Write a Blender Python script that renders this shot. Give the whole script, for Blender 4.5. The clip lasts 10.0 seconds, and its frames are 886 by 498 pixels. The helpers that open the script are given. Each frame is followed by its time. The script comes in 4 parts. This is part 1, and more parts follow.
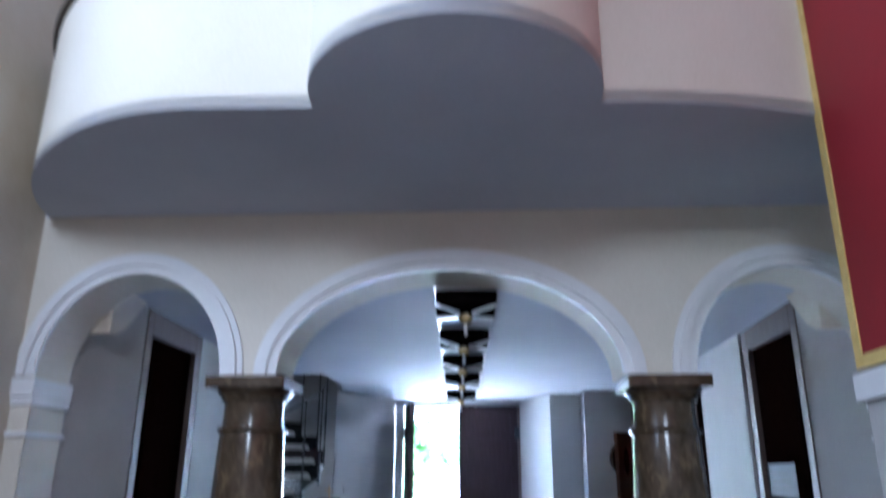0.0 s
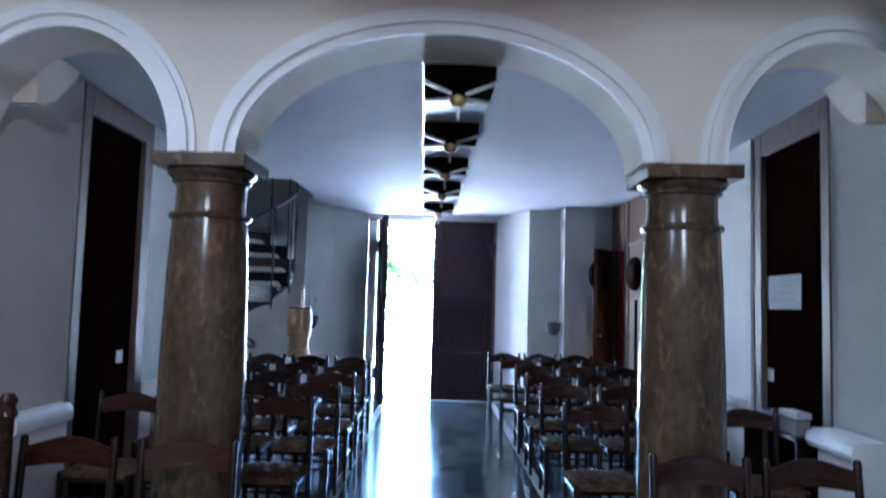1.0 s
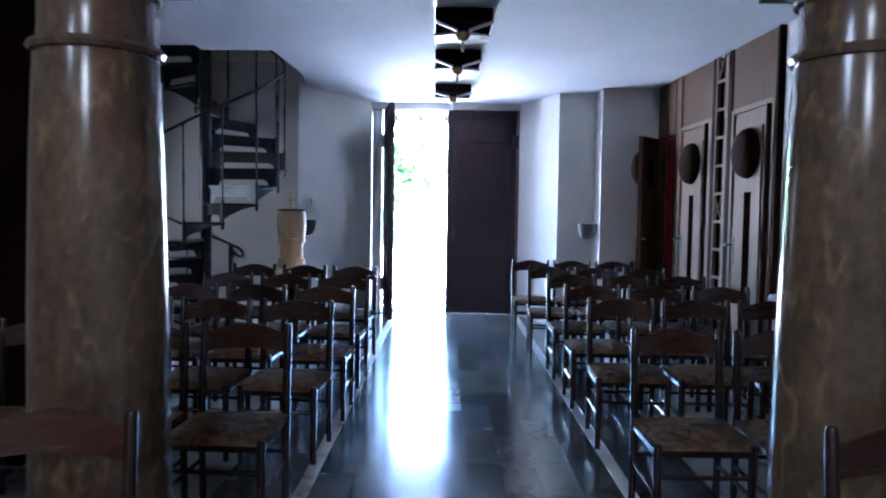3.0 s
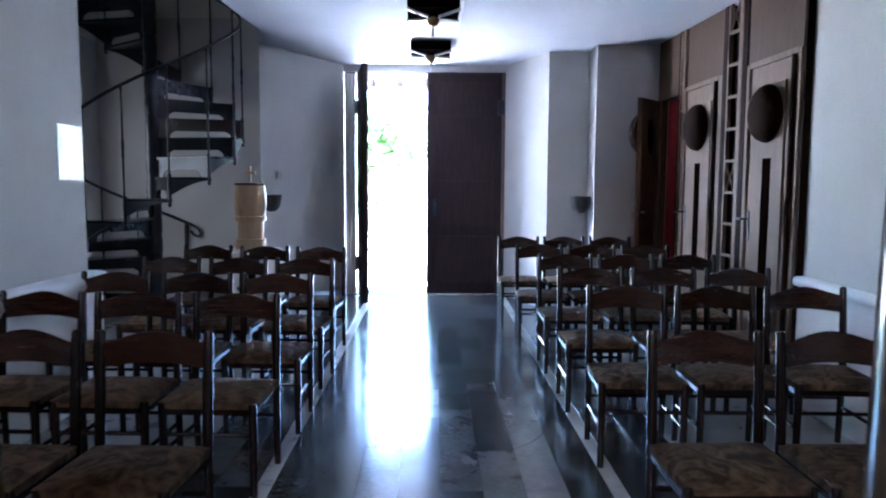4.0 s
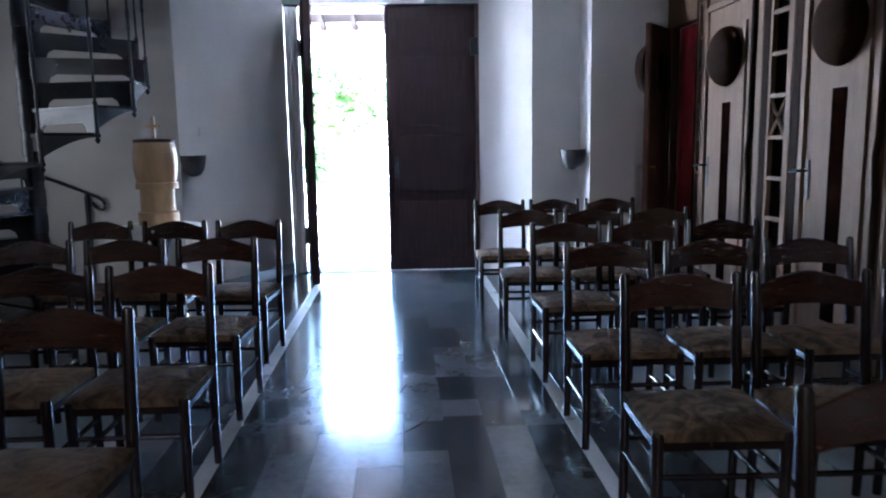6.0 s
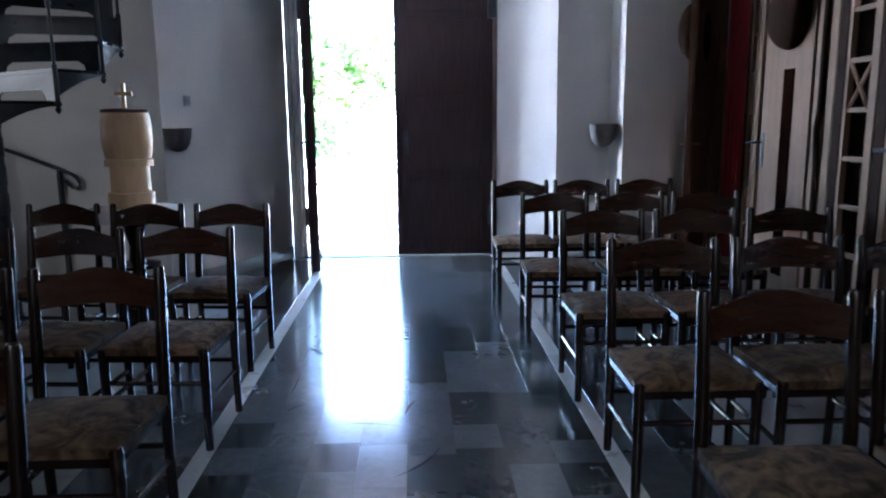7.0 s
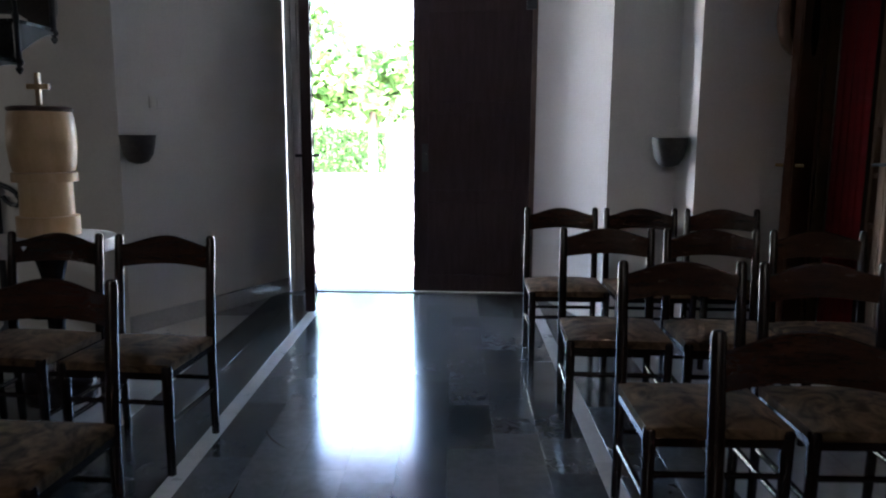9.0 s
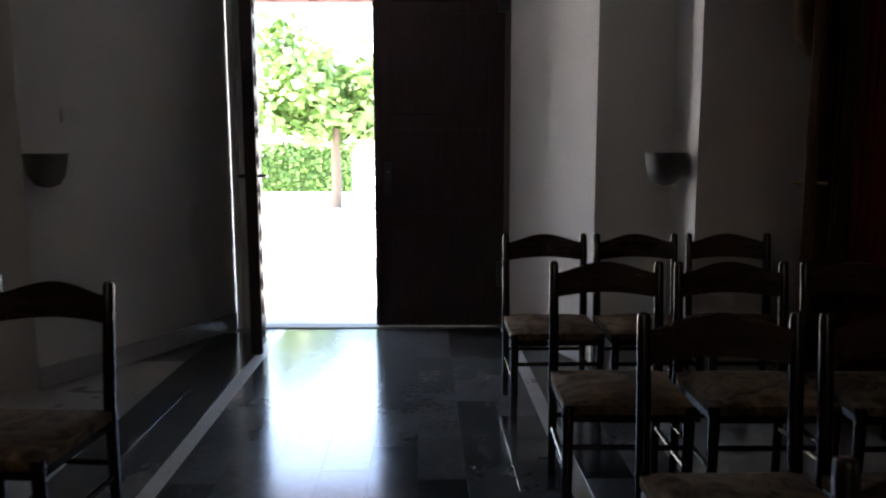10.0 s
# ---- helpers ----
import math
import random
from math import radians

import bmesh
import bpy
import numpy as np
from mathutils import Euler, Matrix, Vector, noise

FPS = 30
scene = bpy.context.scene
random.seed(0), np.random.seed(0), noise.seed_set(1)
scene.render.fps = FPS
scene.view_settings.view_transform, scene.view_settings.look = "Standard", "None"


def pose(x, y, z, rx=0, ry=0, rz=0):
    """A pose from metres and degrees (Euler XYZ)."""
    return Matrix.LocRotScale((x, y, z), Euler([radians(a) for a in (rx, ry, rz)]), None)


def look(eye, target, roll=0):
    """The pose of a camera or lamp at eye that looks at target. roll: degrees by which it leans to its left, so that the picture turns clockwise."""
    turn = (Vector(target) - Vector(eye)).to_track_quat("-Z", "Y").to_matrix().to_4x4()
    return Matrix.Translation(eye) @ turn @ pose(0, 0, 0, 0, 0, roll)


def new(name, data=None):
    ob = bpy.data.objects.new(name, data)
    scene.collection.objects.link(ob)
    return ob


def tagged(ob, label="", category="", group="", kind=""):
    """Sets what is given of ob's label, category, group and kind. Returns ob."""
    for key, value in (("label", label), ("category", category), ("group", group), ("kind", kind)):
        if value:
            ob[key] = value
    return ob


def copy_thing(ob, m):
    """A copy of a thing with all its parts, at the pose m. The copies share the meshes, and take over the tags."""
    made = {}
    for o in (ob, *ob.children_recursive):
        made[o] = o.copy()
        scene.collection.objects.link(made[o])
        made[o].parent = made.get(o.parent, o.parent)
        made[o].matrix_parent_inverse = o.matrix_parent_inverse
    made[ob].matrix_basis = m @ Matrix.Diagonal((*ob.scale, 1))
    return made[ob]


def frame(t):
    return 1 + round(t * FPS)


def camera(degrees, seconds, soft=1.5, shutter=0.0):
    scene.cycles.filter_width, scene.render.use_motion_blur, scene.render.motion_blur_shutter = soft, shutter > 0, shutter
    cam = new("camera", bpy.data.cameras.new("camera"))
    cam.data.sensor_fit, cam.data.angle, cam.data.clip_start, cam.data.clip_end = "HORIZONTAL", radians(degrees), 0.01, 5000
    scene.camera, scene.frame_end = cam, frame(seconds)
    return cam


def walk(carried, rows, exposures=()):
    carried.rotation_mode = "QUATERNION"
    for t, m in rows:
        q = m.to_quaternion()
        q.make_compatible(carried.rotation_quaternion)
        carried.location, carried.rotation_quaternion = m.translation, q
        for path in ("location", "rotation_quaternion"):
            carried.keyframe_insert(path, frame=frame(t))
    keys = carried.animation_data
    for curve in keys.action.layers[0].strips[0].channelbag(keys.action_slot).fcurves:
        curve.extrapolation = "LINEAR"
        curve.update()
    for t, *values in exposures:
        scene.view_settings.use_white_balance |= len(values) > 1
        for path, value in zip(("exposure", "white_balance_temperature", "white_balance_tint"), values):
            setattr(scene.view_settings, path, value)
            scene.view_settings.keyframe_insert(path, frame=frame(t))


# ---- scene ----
cam = camera(63.1, 10.0, soft=2.0, shutter=0.5)
PATH = [
    (0, (0.297, 0.938, 1.632), (0.178, 2.839, 2.242), 0.3),
    (0.2, (0.301, 1.076, 1.593), (0.198, 3.018, 2.060), 1.0),
    (0.5, (0.285, 1.255, 1.548), (0.185, 3.225, 1.875), 1.9),
    (1, (0.163, 1.602, 1.497), (0.128, 3.596, 1.647), 1.6),
    (1.5, (0.134, 1.892, 1.445), (0.149, 3.892, 1.449), 1.3),
    (2, (0.156, 2.28, 1.431), (0.183, 4.28, 1.405), 0.9),
    (2.5, (0.111, 2.568, 1.394), (0.062, 4.565, 1.291), 0.8),
    (2.7, (0.083, 2.723, 1.405), (0.019, 4.72, 1.312), 0.9),
    (4, (0.156, 3.744, 1.411), (0.129, 5.735, 1.23), 0.3),
    (4.5, (0.121, 4.088, 1.389), (0.146, 6.081, 1.224), 0.1),
    (5, (0.134, 4.434, 1.388), (0.193, 6.421, 1.164), -0.3),
    (5.5, (0.173, 4.773, 1.34), (0.234, 6.755, 1.08), -0.8),
    (7, (0.186, 5.802, 1.319), (0.209, 7.771, 0.968), -0.6),
    (7.5, (0.209, 6.089, 1.289), (0.167, 8.051, 0.903), -0.0),
    (8, (0.194, 6.417, 1.311), (0.134, 8.378, 0.923), 0.2),
    (8.5, (0.269, 6.698, 1.276), (0.197, 8.67, 0.948), -0.1),
    (9, (0.335, 6.986, 1.28), (0.245, 8.96, 0.972), 0.3),
    (9.5, (0.316, 7.295, 1.267), (0.25, 9.274, 0.988), 0.3),
    (10, (0.32, 7.613, 1.276), (0.319, 9.596, 1.014), -0.1),
]
LIGHTNESS = [(0.0, 6.65, 4750, 11), (2.5, 6.75, 4850, 14), (4.5, 6.7, 5250, 15), (7.5, 6.25, 5550, 14), (9.0, 5.6, 6250, 14), (9.5, 5.25, 6600, 15), (10.0, 4.5, 7200, 17)]
walk(cam, [(t, look(eye, target, roll)) for t, eye, target, roll in PATH], LIGHTNESS)
SKY, SUN, WIN_W, FILL_S, WIN_T = 0.15, 5.0, 1.5, 2.3, 0.09

# ---- light ----
world = bpy.data.worlds.new("sky")
scene.world = world
world.use_nodes = True
_nt = world.node_tree
_sky = _nt.nodes.new("ShaderNodeTexSky")
_sky.sky_type = "NISHITA"
_sky.sun_disc = False
_sky.sun_elevation = radians(50.5)
_sky.sun_rotation = radians(264)
_nt.links.new(_sky.outputs[0], _nt.nodes["Background"].inputs[0])
_nt.nodes["Background"].inputs[1].default_value = SKY
sun = new("sun", bpy.data.lights.new("sun", "SUN"))
sun.data.energy, sun.data.angle, sun.data.color = SUN, radians(0.5), (1.0, 0.95, 0.88)
sun.matrix_world = look((-9, -1, 11), (0, 0, 0))


def window_light(name, place, target, w, h, power, color):
    ob = new(name, bpy.data.lights.new(name, "AREA"))
    ob.data.shape, ob.data.size, ob.data.size_y, ob.data.energy, ob.data.color = "RECTANGLE", w, h, power, color
    ob.matrix_world = look(place, target)


# daylight in the high, unseen windows of the sanctuary, behind the walk's start
window_light("window_light", (-2.66, 1.7, 4.2), (0.2, 2.9, 3.0), 1.25, 1.75, WIN_W, (0.95, 0.97, 1.0))
# south window is assumed, added to fill the arcade from the front
window_light("window_light", (-0.3, -3.3, 4.2), (-0.3, 1.6, 1.8), 1.2, 1.9, FILL_S, (1.0, 0.95, 0.86))

window_light("window_light", (-3.62, 10.32, 1.65), (-2.0, 10.32, 1.45), 0.75, 1.0, WIN_T, (1.0, 0.95, 0.86))


# ---- materials ----
def material(name, dark, light, rough=0.6, scale=6.0, fine=60.0, bump=0.02, metal=0.0, rough_var=0.1, stretch=(1, 1, 1), coat=0.0, per_object=0.0, fine_mix=0.35, spec=0.5, distort=0.0):
    m = bpy.data.materials.new(name)
    m.use_nodes = True
    n, l = m.node_tree.nodes, m.node_tree.links
    b = n["Principled BSDF"]
    tc = n.new("ShaderNodeTexCoord")
    mp = n.new("ShaderNodeMapping")
    mp.inputs["Scale"].default_value = stretch
    l.new(tc.outputs["Object"], mp.inputs[0])
    big = n.new("ShaderNodeTexNoise")
    big.inputs["Scale"].default_value, big.inputs["Detail"].default_value, big.inputs["Roughness"].default_value = scale, 6, 0.6
    big.inputs["Distortion"].default_value = distort
    small = n.new("ShaderNodeTexNoise")
    small.inputs["Scale"].default_value, small.inputs["Detail"].default_value = fine, 4
    src = mp.outputs[0]
    if per_object:
        oi = n.new("ShaderNodeObjectInfo")
        add = n.new("ShaderNodeVectorMath")
        add.operation = "MULTIPLY_ADD"
        comb = n.new("ShaderNodeCombineXYZ")
        for i in range(3):
            l.new(oi.outputs["Random"], comb.inputs[i])
        l.new(comb.outputs[0], add.inputs[0])
        add.inputs[1].default_value = (37, 53, 71)
        l.new(src, add.inputs[2])
        src = add.outputs[0]
    l.new(src, big.inputs["Vector"])
    l.new(src, small.inputs["Vector"])
    mix = n.new("ShaderNodeMix")
    mix.data_type = "FLOAT"
    mix.inputs[0].default_value = fine_mix
    l.new(big.outputs[0], mix.inputs[2])
    l.new(small.outputs[0], mix.inputs[3])
    fac = mix.outputs[0]
    if per_object:
        ma = n.new("ShaderNodeMath")
        ma.operation = "MULTIPLY_ADD"
        l.new(oi.outputs["Random"], ma.inputs[0])
        ma.inputs[1].default_value = per_object
        sub = n.new("ShaderNodeMath")
        sub.operation = "SUBTRACT"
        l.new(fac, sub.inputs[0])
        sub.inputs[1].default_value = per_object / 2
        l.new(sub.outputs[0], ma.inputs[2])
        fac = ma.outputs[0]
    ramp = n.new("ShaderNodeValToRGB")
    ramp.color_ramp.elements[0].position, ramp.color_ramp.elements[1].position = 0.3, 0.7
    ramp.color_ramp.elements[0].color, ramp.color_ramp.elements[1].color = (*dark, 1), (*light, 1)
    l.new(fac, ramp.inputs[0])
    l.new(ramp.outputs[0], b.inputs["Base Color"])
    mr = n.new("ShaderNodeMapRange")
    mr.inputs["To Min"].default_value, mr.inputs["To Max"].default_value = rough - rough_var, rough + rough_var
    l.new(big.outputs[0], mr.inputs["Value"])
    l.new(mr.outputs[0], b.inputs["Roughness"])
    b.inputs["Metallic"].default_value = metal
    b.inputs["Specular IOR Level"].default_value = spec
    b.inputs["Coat Weight"].default_value = coat
    b.inputs["Coat Roughness"].default_value = 0.12
    if bump:
        bp = n.new("ShaderNodeBump")
        bp.inputs["Strength"].default_value, bp.inputs["Distance"].default_value = 0.4, bump
        l.new(mix.outputs[0], bp.inputs["Height"])
        l.new(bp.outputs[0], b.inputs["Normal"])
    return m


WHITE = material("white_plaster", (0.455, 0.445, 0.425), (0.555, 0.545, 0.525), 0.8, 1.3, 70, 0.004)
CREAM = material("cream_plaster", (0.66, 0.61, 0.5), (0.78, 0.73, 0.63), 0.75, 1.1, 70, 0.004)
STAINED = material("stained_plaster", (0.58, 0.5, 0.37), (0.79, 0.76, 0.68), 0.8, 0.9, 50, 0.006, fine_mix=0.15)
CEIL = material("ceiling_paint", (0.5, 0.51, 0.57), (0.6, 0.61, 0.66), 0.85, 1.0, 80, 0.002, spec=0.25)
MOULD = material("white_moulding", (0.74, 0.74, 0.74), (0.84, 0.84, 0.83), 0.5, 3, 60, 0.002)
RED = material("red_paint", (0.22, 0.008, 0.014), (0.28, 0.013, 0.02), 0.6, 3, 60, 0.002)
GOLD = material("gold_paint", (0.6, 0.42, 0.1), (0.78, 0.6, 0.22), 0.4, 12, 90, 0.002)
MARBLE = material("brown_marble", (0.022, 0.0155, 0.0095), (0.112, 0.078, 0.045), 0.2, 3.2, 24, 0.0, fine_mix=0.38, rough_var=0.08, coat=0.1, stretch=(1.3, 1.3, 0.7))
def veined(m, color, scale, width, amount):
    """Pale veins and scratches over a stone."""
    n, l = m.node_tree.nodes, m.node_tree.links
    b = n["Principled BSDF"]
    old = b.inputs["Base Color"].links[0].from_socket
    vec = [q for q in n if q.bl_idname == "ShaderNodeTexNoise"][0].inputs["Vector"].links[0].from_socket
    w = n.new("ShaderNodeTexNoise")
    w.inputs["Scale"].default_value, w.inputs["Detail"].default_value, w.inputs["Distortion"].default_value = scale, 4, 0.25
    l.new(vec, w.inputs["Vector"])
    sub = n.new("ShaderNodeMath")
    sub.operation = "SUBTRACT"
    sub.inputs[1].default_value = 0.5
    l.new(w.outputs[0], sub.inputs[0])
    ab = n.new("ShaderNodeMath")
    ab.operation = "ABSOLUTE"
    l.new(sub.outputs[0], ab.inputs[0])
    mr = n.new("ShaderNodeMapRange")
    mr.inputs["From Max"].default_value, mr.inputs["To Min"].default_value, mr.inputs["To Max"].default_value = width, amount, 0.0
    l.new(ab.outputs[0], mr.inputs["Value"])
    mask = n.new("ShaderNodeTexNoise")
    mask.inputs["Scale"].default_value = scale * 1.7
    l.new(vec, mask.inputs["Vector"])
    mk = n.new("ShaderNodeMapRange")
    mk.inputs["From Min"].default_value, mk.inputs["From Max"].default_value = 0.5, 0.62
    l.new(mask.outputs[0], mk.inputs["Value"])
    mu = n.new("ShaderNodeMath")
    mu.operation = "MULTIPLY"
    l.new(mr.outputs[0], mu.inputs[0])
    l.new(mk.outputs[0], mu.inputs[1])
    mix = n.new("ShaderNodeMix")
    mix.data_type = "RGBA"
    l.new(mu.outputs[0], mix.inputs[0])
    l.new(old, mix.inputs[6])
    mix.inputs[7].default_value = (*color, 1)
    l.new(mix.outputs[2], b.inputs["Base Color"])
    return m


SLATE = material("grey_slate", (0.05, 0.055, 0.058), (0.11, 0.115, 0.12), 0.155, 3.0, 30, 0.0003, rough_var=0.085, per_object=0.3, spec=0.75)
SLATE_DARK = material("dark_slate", (0.02, 0.024, 0.025), (0.065, 0.07, 0.072), 0.155, 3.0, 30, 0.0003, rough_var=0.085, per_object=0.3, spec=0.75)
SLATE_LIGHT = material("pale_slate", (0.065, 0.07, 0.074), (0.125, 0.13, 0.135), 0.165, 3.0, 30, 0.0003, rough_var=0.085, per_object=0.3, spec=0.7)
for _slate in (SLATE, SLATE_DARK, SLATE_LIGHT):
    veined(_slate, (0.2, 0.21, 0.22), 2.2, 0.006, 0.3)
veined(MARBLE, (0.26, 0.19, 0.1), 1.6, 0.02, 0.35)
veined(MARBLE, (0.24, 0.17, 0.08), 5.5, 0.05, 0.35)
PALE = material("pale_stone", (0.23, 0.235, 0.24), (0.34, 0.34, 0.34), 0.3, 4.0, 40, 0.001, per_object=0.3)
STRIP = material("white_marble_strip", (0.36, 0.355, 0.35), (0.5, 0.49, 0.48), 0.3, 5.0, 40, 0.001, per_object=0.3)
GROUT = material("grout", (0.05, 0.05, 0.05), (0.1, 0.1, 0.1), 0.3, 20, 80, 0.001)
WOOD = material("dark_stained_wood", (0.005, 0.0026, 0.002), (0.016, 0.0075, 0.005), 0.24, 5, 40, 0.0015, stretch=(6, 6, 1), per_object=0.2, spec=0.4, rough_var=0.08)
RAILWOOD = material("dark_backrest_wood", (0.014, 0.0062, 0.0042), (0.046, 0.0188, 0.0105), 0.24, 5, 40, 0.001, stretch=(1, 6, 8), per_object=0.2, spec=0.5)
FABRIC = material("patterned_upholstery", (0.03, 0.019, 0.011), (0.17, 0.108, 0.06), 0.9, 7.0, 40, 0.004, per_object=0.1, fine_mix=0.14, distort=2.4, spec=0.15)
for _n in FABRIC.node_tree.nodes:
    if _n.bl_idname == "ShaderNodeValToRGB":
        _n.color_ramp.elements[0].position, _n.color_ramp.elements[1].position = 0.36, 0.68
DOORWOOD = material("door_wood", (0.022, 0.013, 0.0135), (0.048, 0.029, 0.029), 0.6, 4, 40, 0.003, stretch=(8, 8, 1), spec=0.15)
FRAMEWOOD = material("grey_brown_frame", (0.1, 0.071, 0.06), (0.17, 0.126, 0.108), 0.5, 4, 40, 0.003, stretch=(5, 5, 1), spec=0.2)
PALEWOOD = material("pale_veneer", (0.115, 0.072, 0.045), (0.185, 0.12, 0.077), 0.6, 3, 40, 0.002, stretch=(7, 7, 1), spec=0.15)
PANEL = material("brown_veneer", (0.058, 0.032, 0.017), (0.1, 0.058, 0.031), 0.6, 3, 40, 0.002, stretch=(7, 7, 1), spec=0.1)
BOSSWOOD = material("dark_brown_boss", (0.011, 0.0055, 0.003), (0.027, 0.0135, 0.0075), 0.8, 5, 50, 0.002, spec=0.03)
BLACK = material("dark_trim", (0.01, 0.0052, 0.0036), (0.026, 0.0135, 0.009), 0.7, 6, 50, 0.002, spec=0.04)
CURTAIN = material("red_curtain", (0.19, 0.004, 0.006), (0.29, 0.011, 0.013), 0.8, 4, 60, 0.004)
IRON = material("black_iron", (0.012, 0.016, 0.02), (0.036, 0.043, 0.05), 0.36, 14, 80, 0.003, metal=0.3)
TREAD = material("polished_iron_tread", (0.012, 0.016, 0.02), (0.036, 0.043, 0.05), 0.2, 14, 80, 0.002, metal=0.5)
BRASS = material("aged_brass", (0.3, 0.2, 0.08), (0.5, 0.36, 0.16), 0.32, 12, 80, 0.001, metal=1.0)
CHROME = material("bright_metal", (0.6, 0.6, 0.6), (0.75, 0.75, 0.75), 0.25, 12, 80, 0.0, metal=1.0)
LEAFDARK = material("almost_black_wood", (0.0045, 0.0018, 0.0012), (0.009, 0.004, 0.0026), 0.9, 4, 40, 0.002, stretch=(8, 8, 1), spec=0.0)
OPENDOOR = material("red_brown_wood", (0.06, 0.027, 0.015), (0.11, 0.052, 0.03), 0.5, 3, 40, 0.002, stretch=(7, 7, 1), spec=0.15)
BOARD = material("white_gloss_board", (0.74, 0.75, 0.78), (0.8, 0.81, 0.83), 0.28, 1.0, 80, 0.001)
LAMPGLASS = material("dark_lamp_glass", (0.004, 0.003, 0.003), (0.008, 0.006, 0.006), 1.0, 8, 60, 0.0, rough_var=0.0, spec=0.0)
FONTWOOD = material("light_oak", (0.5, 0.33, 0.17), (0.68, 0.48, 0.28), 0.35, 4, 40, 0.002, stretch=(6, 6, 1))
STONE = material("grey_stone_bowl", (0.045, 0.045, 0.045), (0.1, 0.097, 0.094), 0.6, 12, 60, 0.004)
PAPER = material("paper", (0.72, 0.73, 0.76), (0.82, 0.83, 0.86), 0.5, 6, 60, 0.001)
NOTICE = material("grey_card", (0.085, 0.09, 0.105), (0.11, 0.117, 0.135), 0.7, 6, 60, 0.001)
GLOSSY = material("plastic_sleeve", (0.6, 0.65, 0.75), (0.85, 0.87, 0.92), 0.15, 9, 30, 0.03, spec=0.9, distort=1.5)
PRINT = material("grey_print", (0.3, 0.3, 0.32), (0.4, 0.4, 0.42), 0.7, 6, 60, 0.0)
PLASTIC = material("white_plastic", (0.66, 0.66, 0.64), (0.74, 0.74, 0.72), 0.4, 6, 60, 0.0)
GRAVEL = material("pale_paving", (0.4, 0.39, 0.37), (0.55, 0.535, 0.505), 0.9, 1.2, 40, 0.004)
BARK = material("bark", (0.06, 0.045, 0.03), (0.13, 0.1, 0.075), 0.9, 14, 60, 0.02, stretch=(2, 2, 0.5))
LEAF = material("leaves", (0.045, 0.11, 0.022), (0.12, 0.22, 0.055), 0.5, 3, 40, 0.0, per_object=0.2)
HEDGE = material("hedge_leaves", (0.03, 0.08, 0.015), (0.085, 0.18, 0.035), 0.6, 3, 30, 0.0)
# porch timber with the underside's shade put into its colour
PORCHSHADE = material("shaded_porch_boards", (0.006, 0.0045, 0.004), (0.014, 0.01, 0.009), 0.9, 4, 40, 0.003, spec=0.1)
PORCHWOOD = material("porch_timber", (0.12, 0.066, 0.06), (0.18, 0.11, 0.1), 0.8, 4, 40, 0.003)


# ---- mesh helpers ----
def box(bm, x0, x1, y0, y1, z0, z1, bevel=0.0):
    r = bmesh.ops.create_cube(bm, size=1.0)
    vs = r["verts"]
    bmesh.ops.scale(bm, verts=vs, vec=(x1 - x0, y1 - y0, z1 - z0))
    bmesh.ops.translate(bm, verts=vs, vec=((x0 + x1) / 2, (y0 + y1) / 2, (z0 + z1) / 2))
    if bevel:
        es = list({e for v in vs for e in v.link_edges})
        bmesh.ops.bevel(bm, geom=es, offset=bevel, segments=2, affect="EDGES", profile=0.5)


def boxes(*dims, bevel=0.0):
    bm = bmesh.new()
    for d in dims:
        box(bm, *d, bevel=bevel)
    return bm


def lathe(profile, cx=0.0, cy=0.0, seg=24, bm=None, a0=0.0, a1=360.0):
    """Turn a profile of (radius, z) round a vertical axis."""
    bm = bm or bmesh.new()
    closed = abs(a1 - a0) >= 359.9
    count = seg if closed else seg + 1
    rings = []
    for r, z in profile:
        rings.append([bm.verts.new((cx + r * math.cos(radians(a0 + (a1 - a0) * i / seg)), cy + r * math.sin(radians(a0 + (a1 - a0) * i / seg)), z)) for i in range(count)])
    for a, b in zip(rings, rings[1:]):
        for i in range(count if closed else count - 1):
            j = (i + 1) % count
            bm.faces.new((a[i], a[j], b[j], b[i]))
    for ring, flip in ((rings[0], True), (rings[-1], False)):
        if closed:
            bm.faces.new(list(reversed(ring)) if flip else ring)
    return bm


def tube(path, r, seg=8, bm=None):
    bm = bm or bmesh.new()
    pts = [Vector(p) for p in path]
    rings = []
    for i, p in enumerate(pts):
        d = (pts[min(i + 1, len(pts) - 1)] - pts[max(i - 1, 0)]).normalized()
        up = Vector((0, 0, 1)) if abs(d.z) < 0.95 else Vector((1, 0, 0))
        u = d.cross(up).normalized()
        v = u.cross(d)
        rr = r[i] if isinstance(r, (list, tuple)) else r
        rings.append([bm.verts.new(p + rr * (math.cos(k * math.tau / seg) * u + math.sin(k * math.tau / seg) * v)) for k in range(seg)])
    for a, b in zip(rings, rings[1:]):
        for k in range(seg):
            j = (k + 1) % seg
            bm.faces.new((a[k], a[j], b[j], b[k]))
    bm.faces.new(list(reversed(rings[0])))
    bm.faces.new(rings[-1])
    return bm


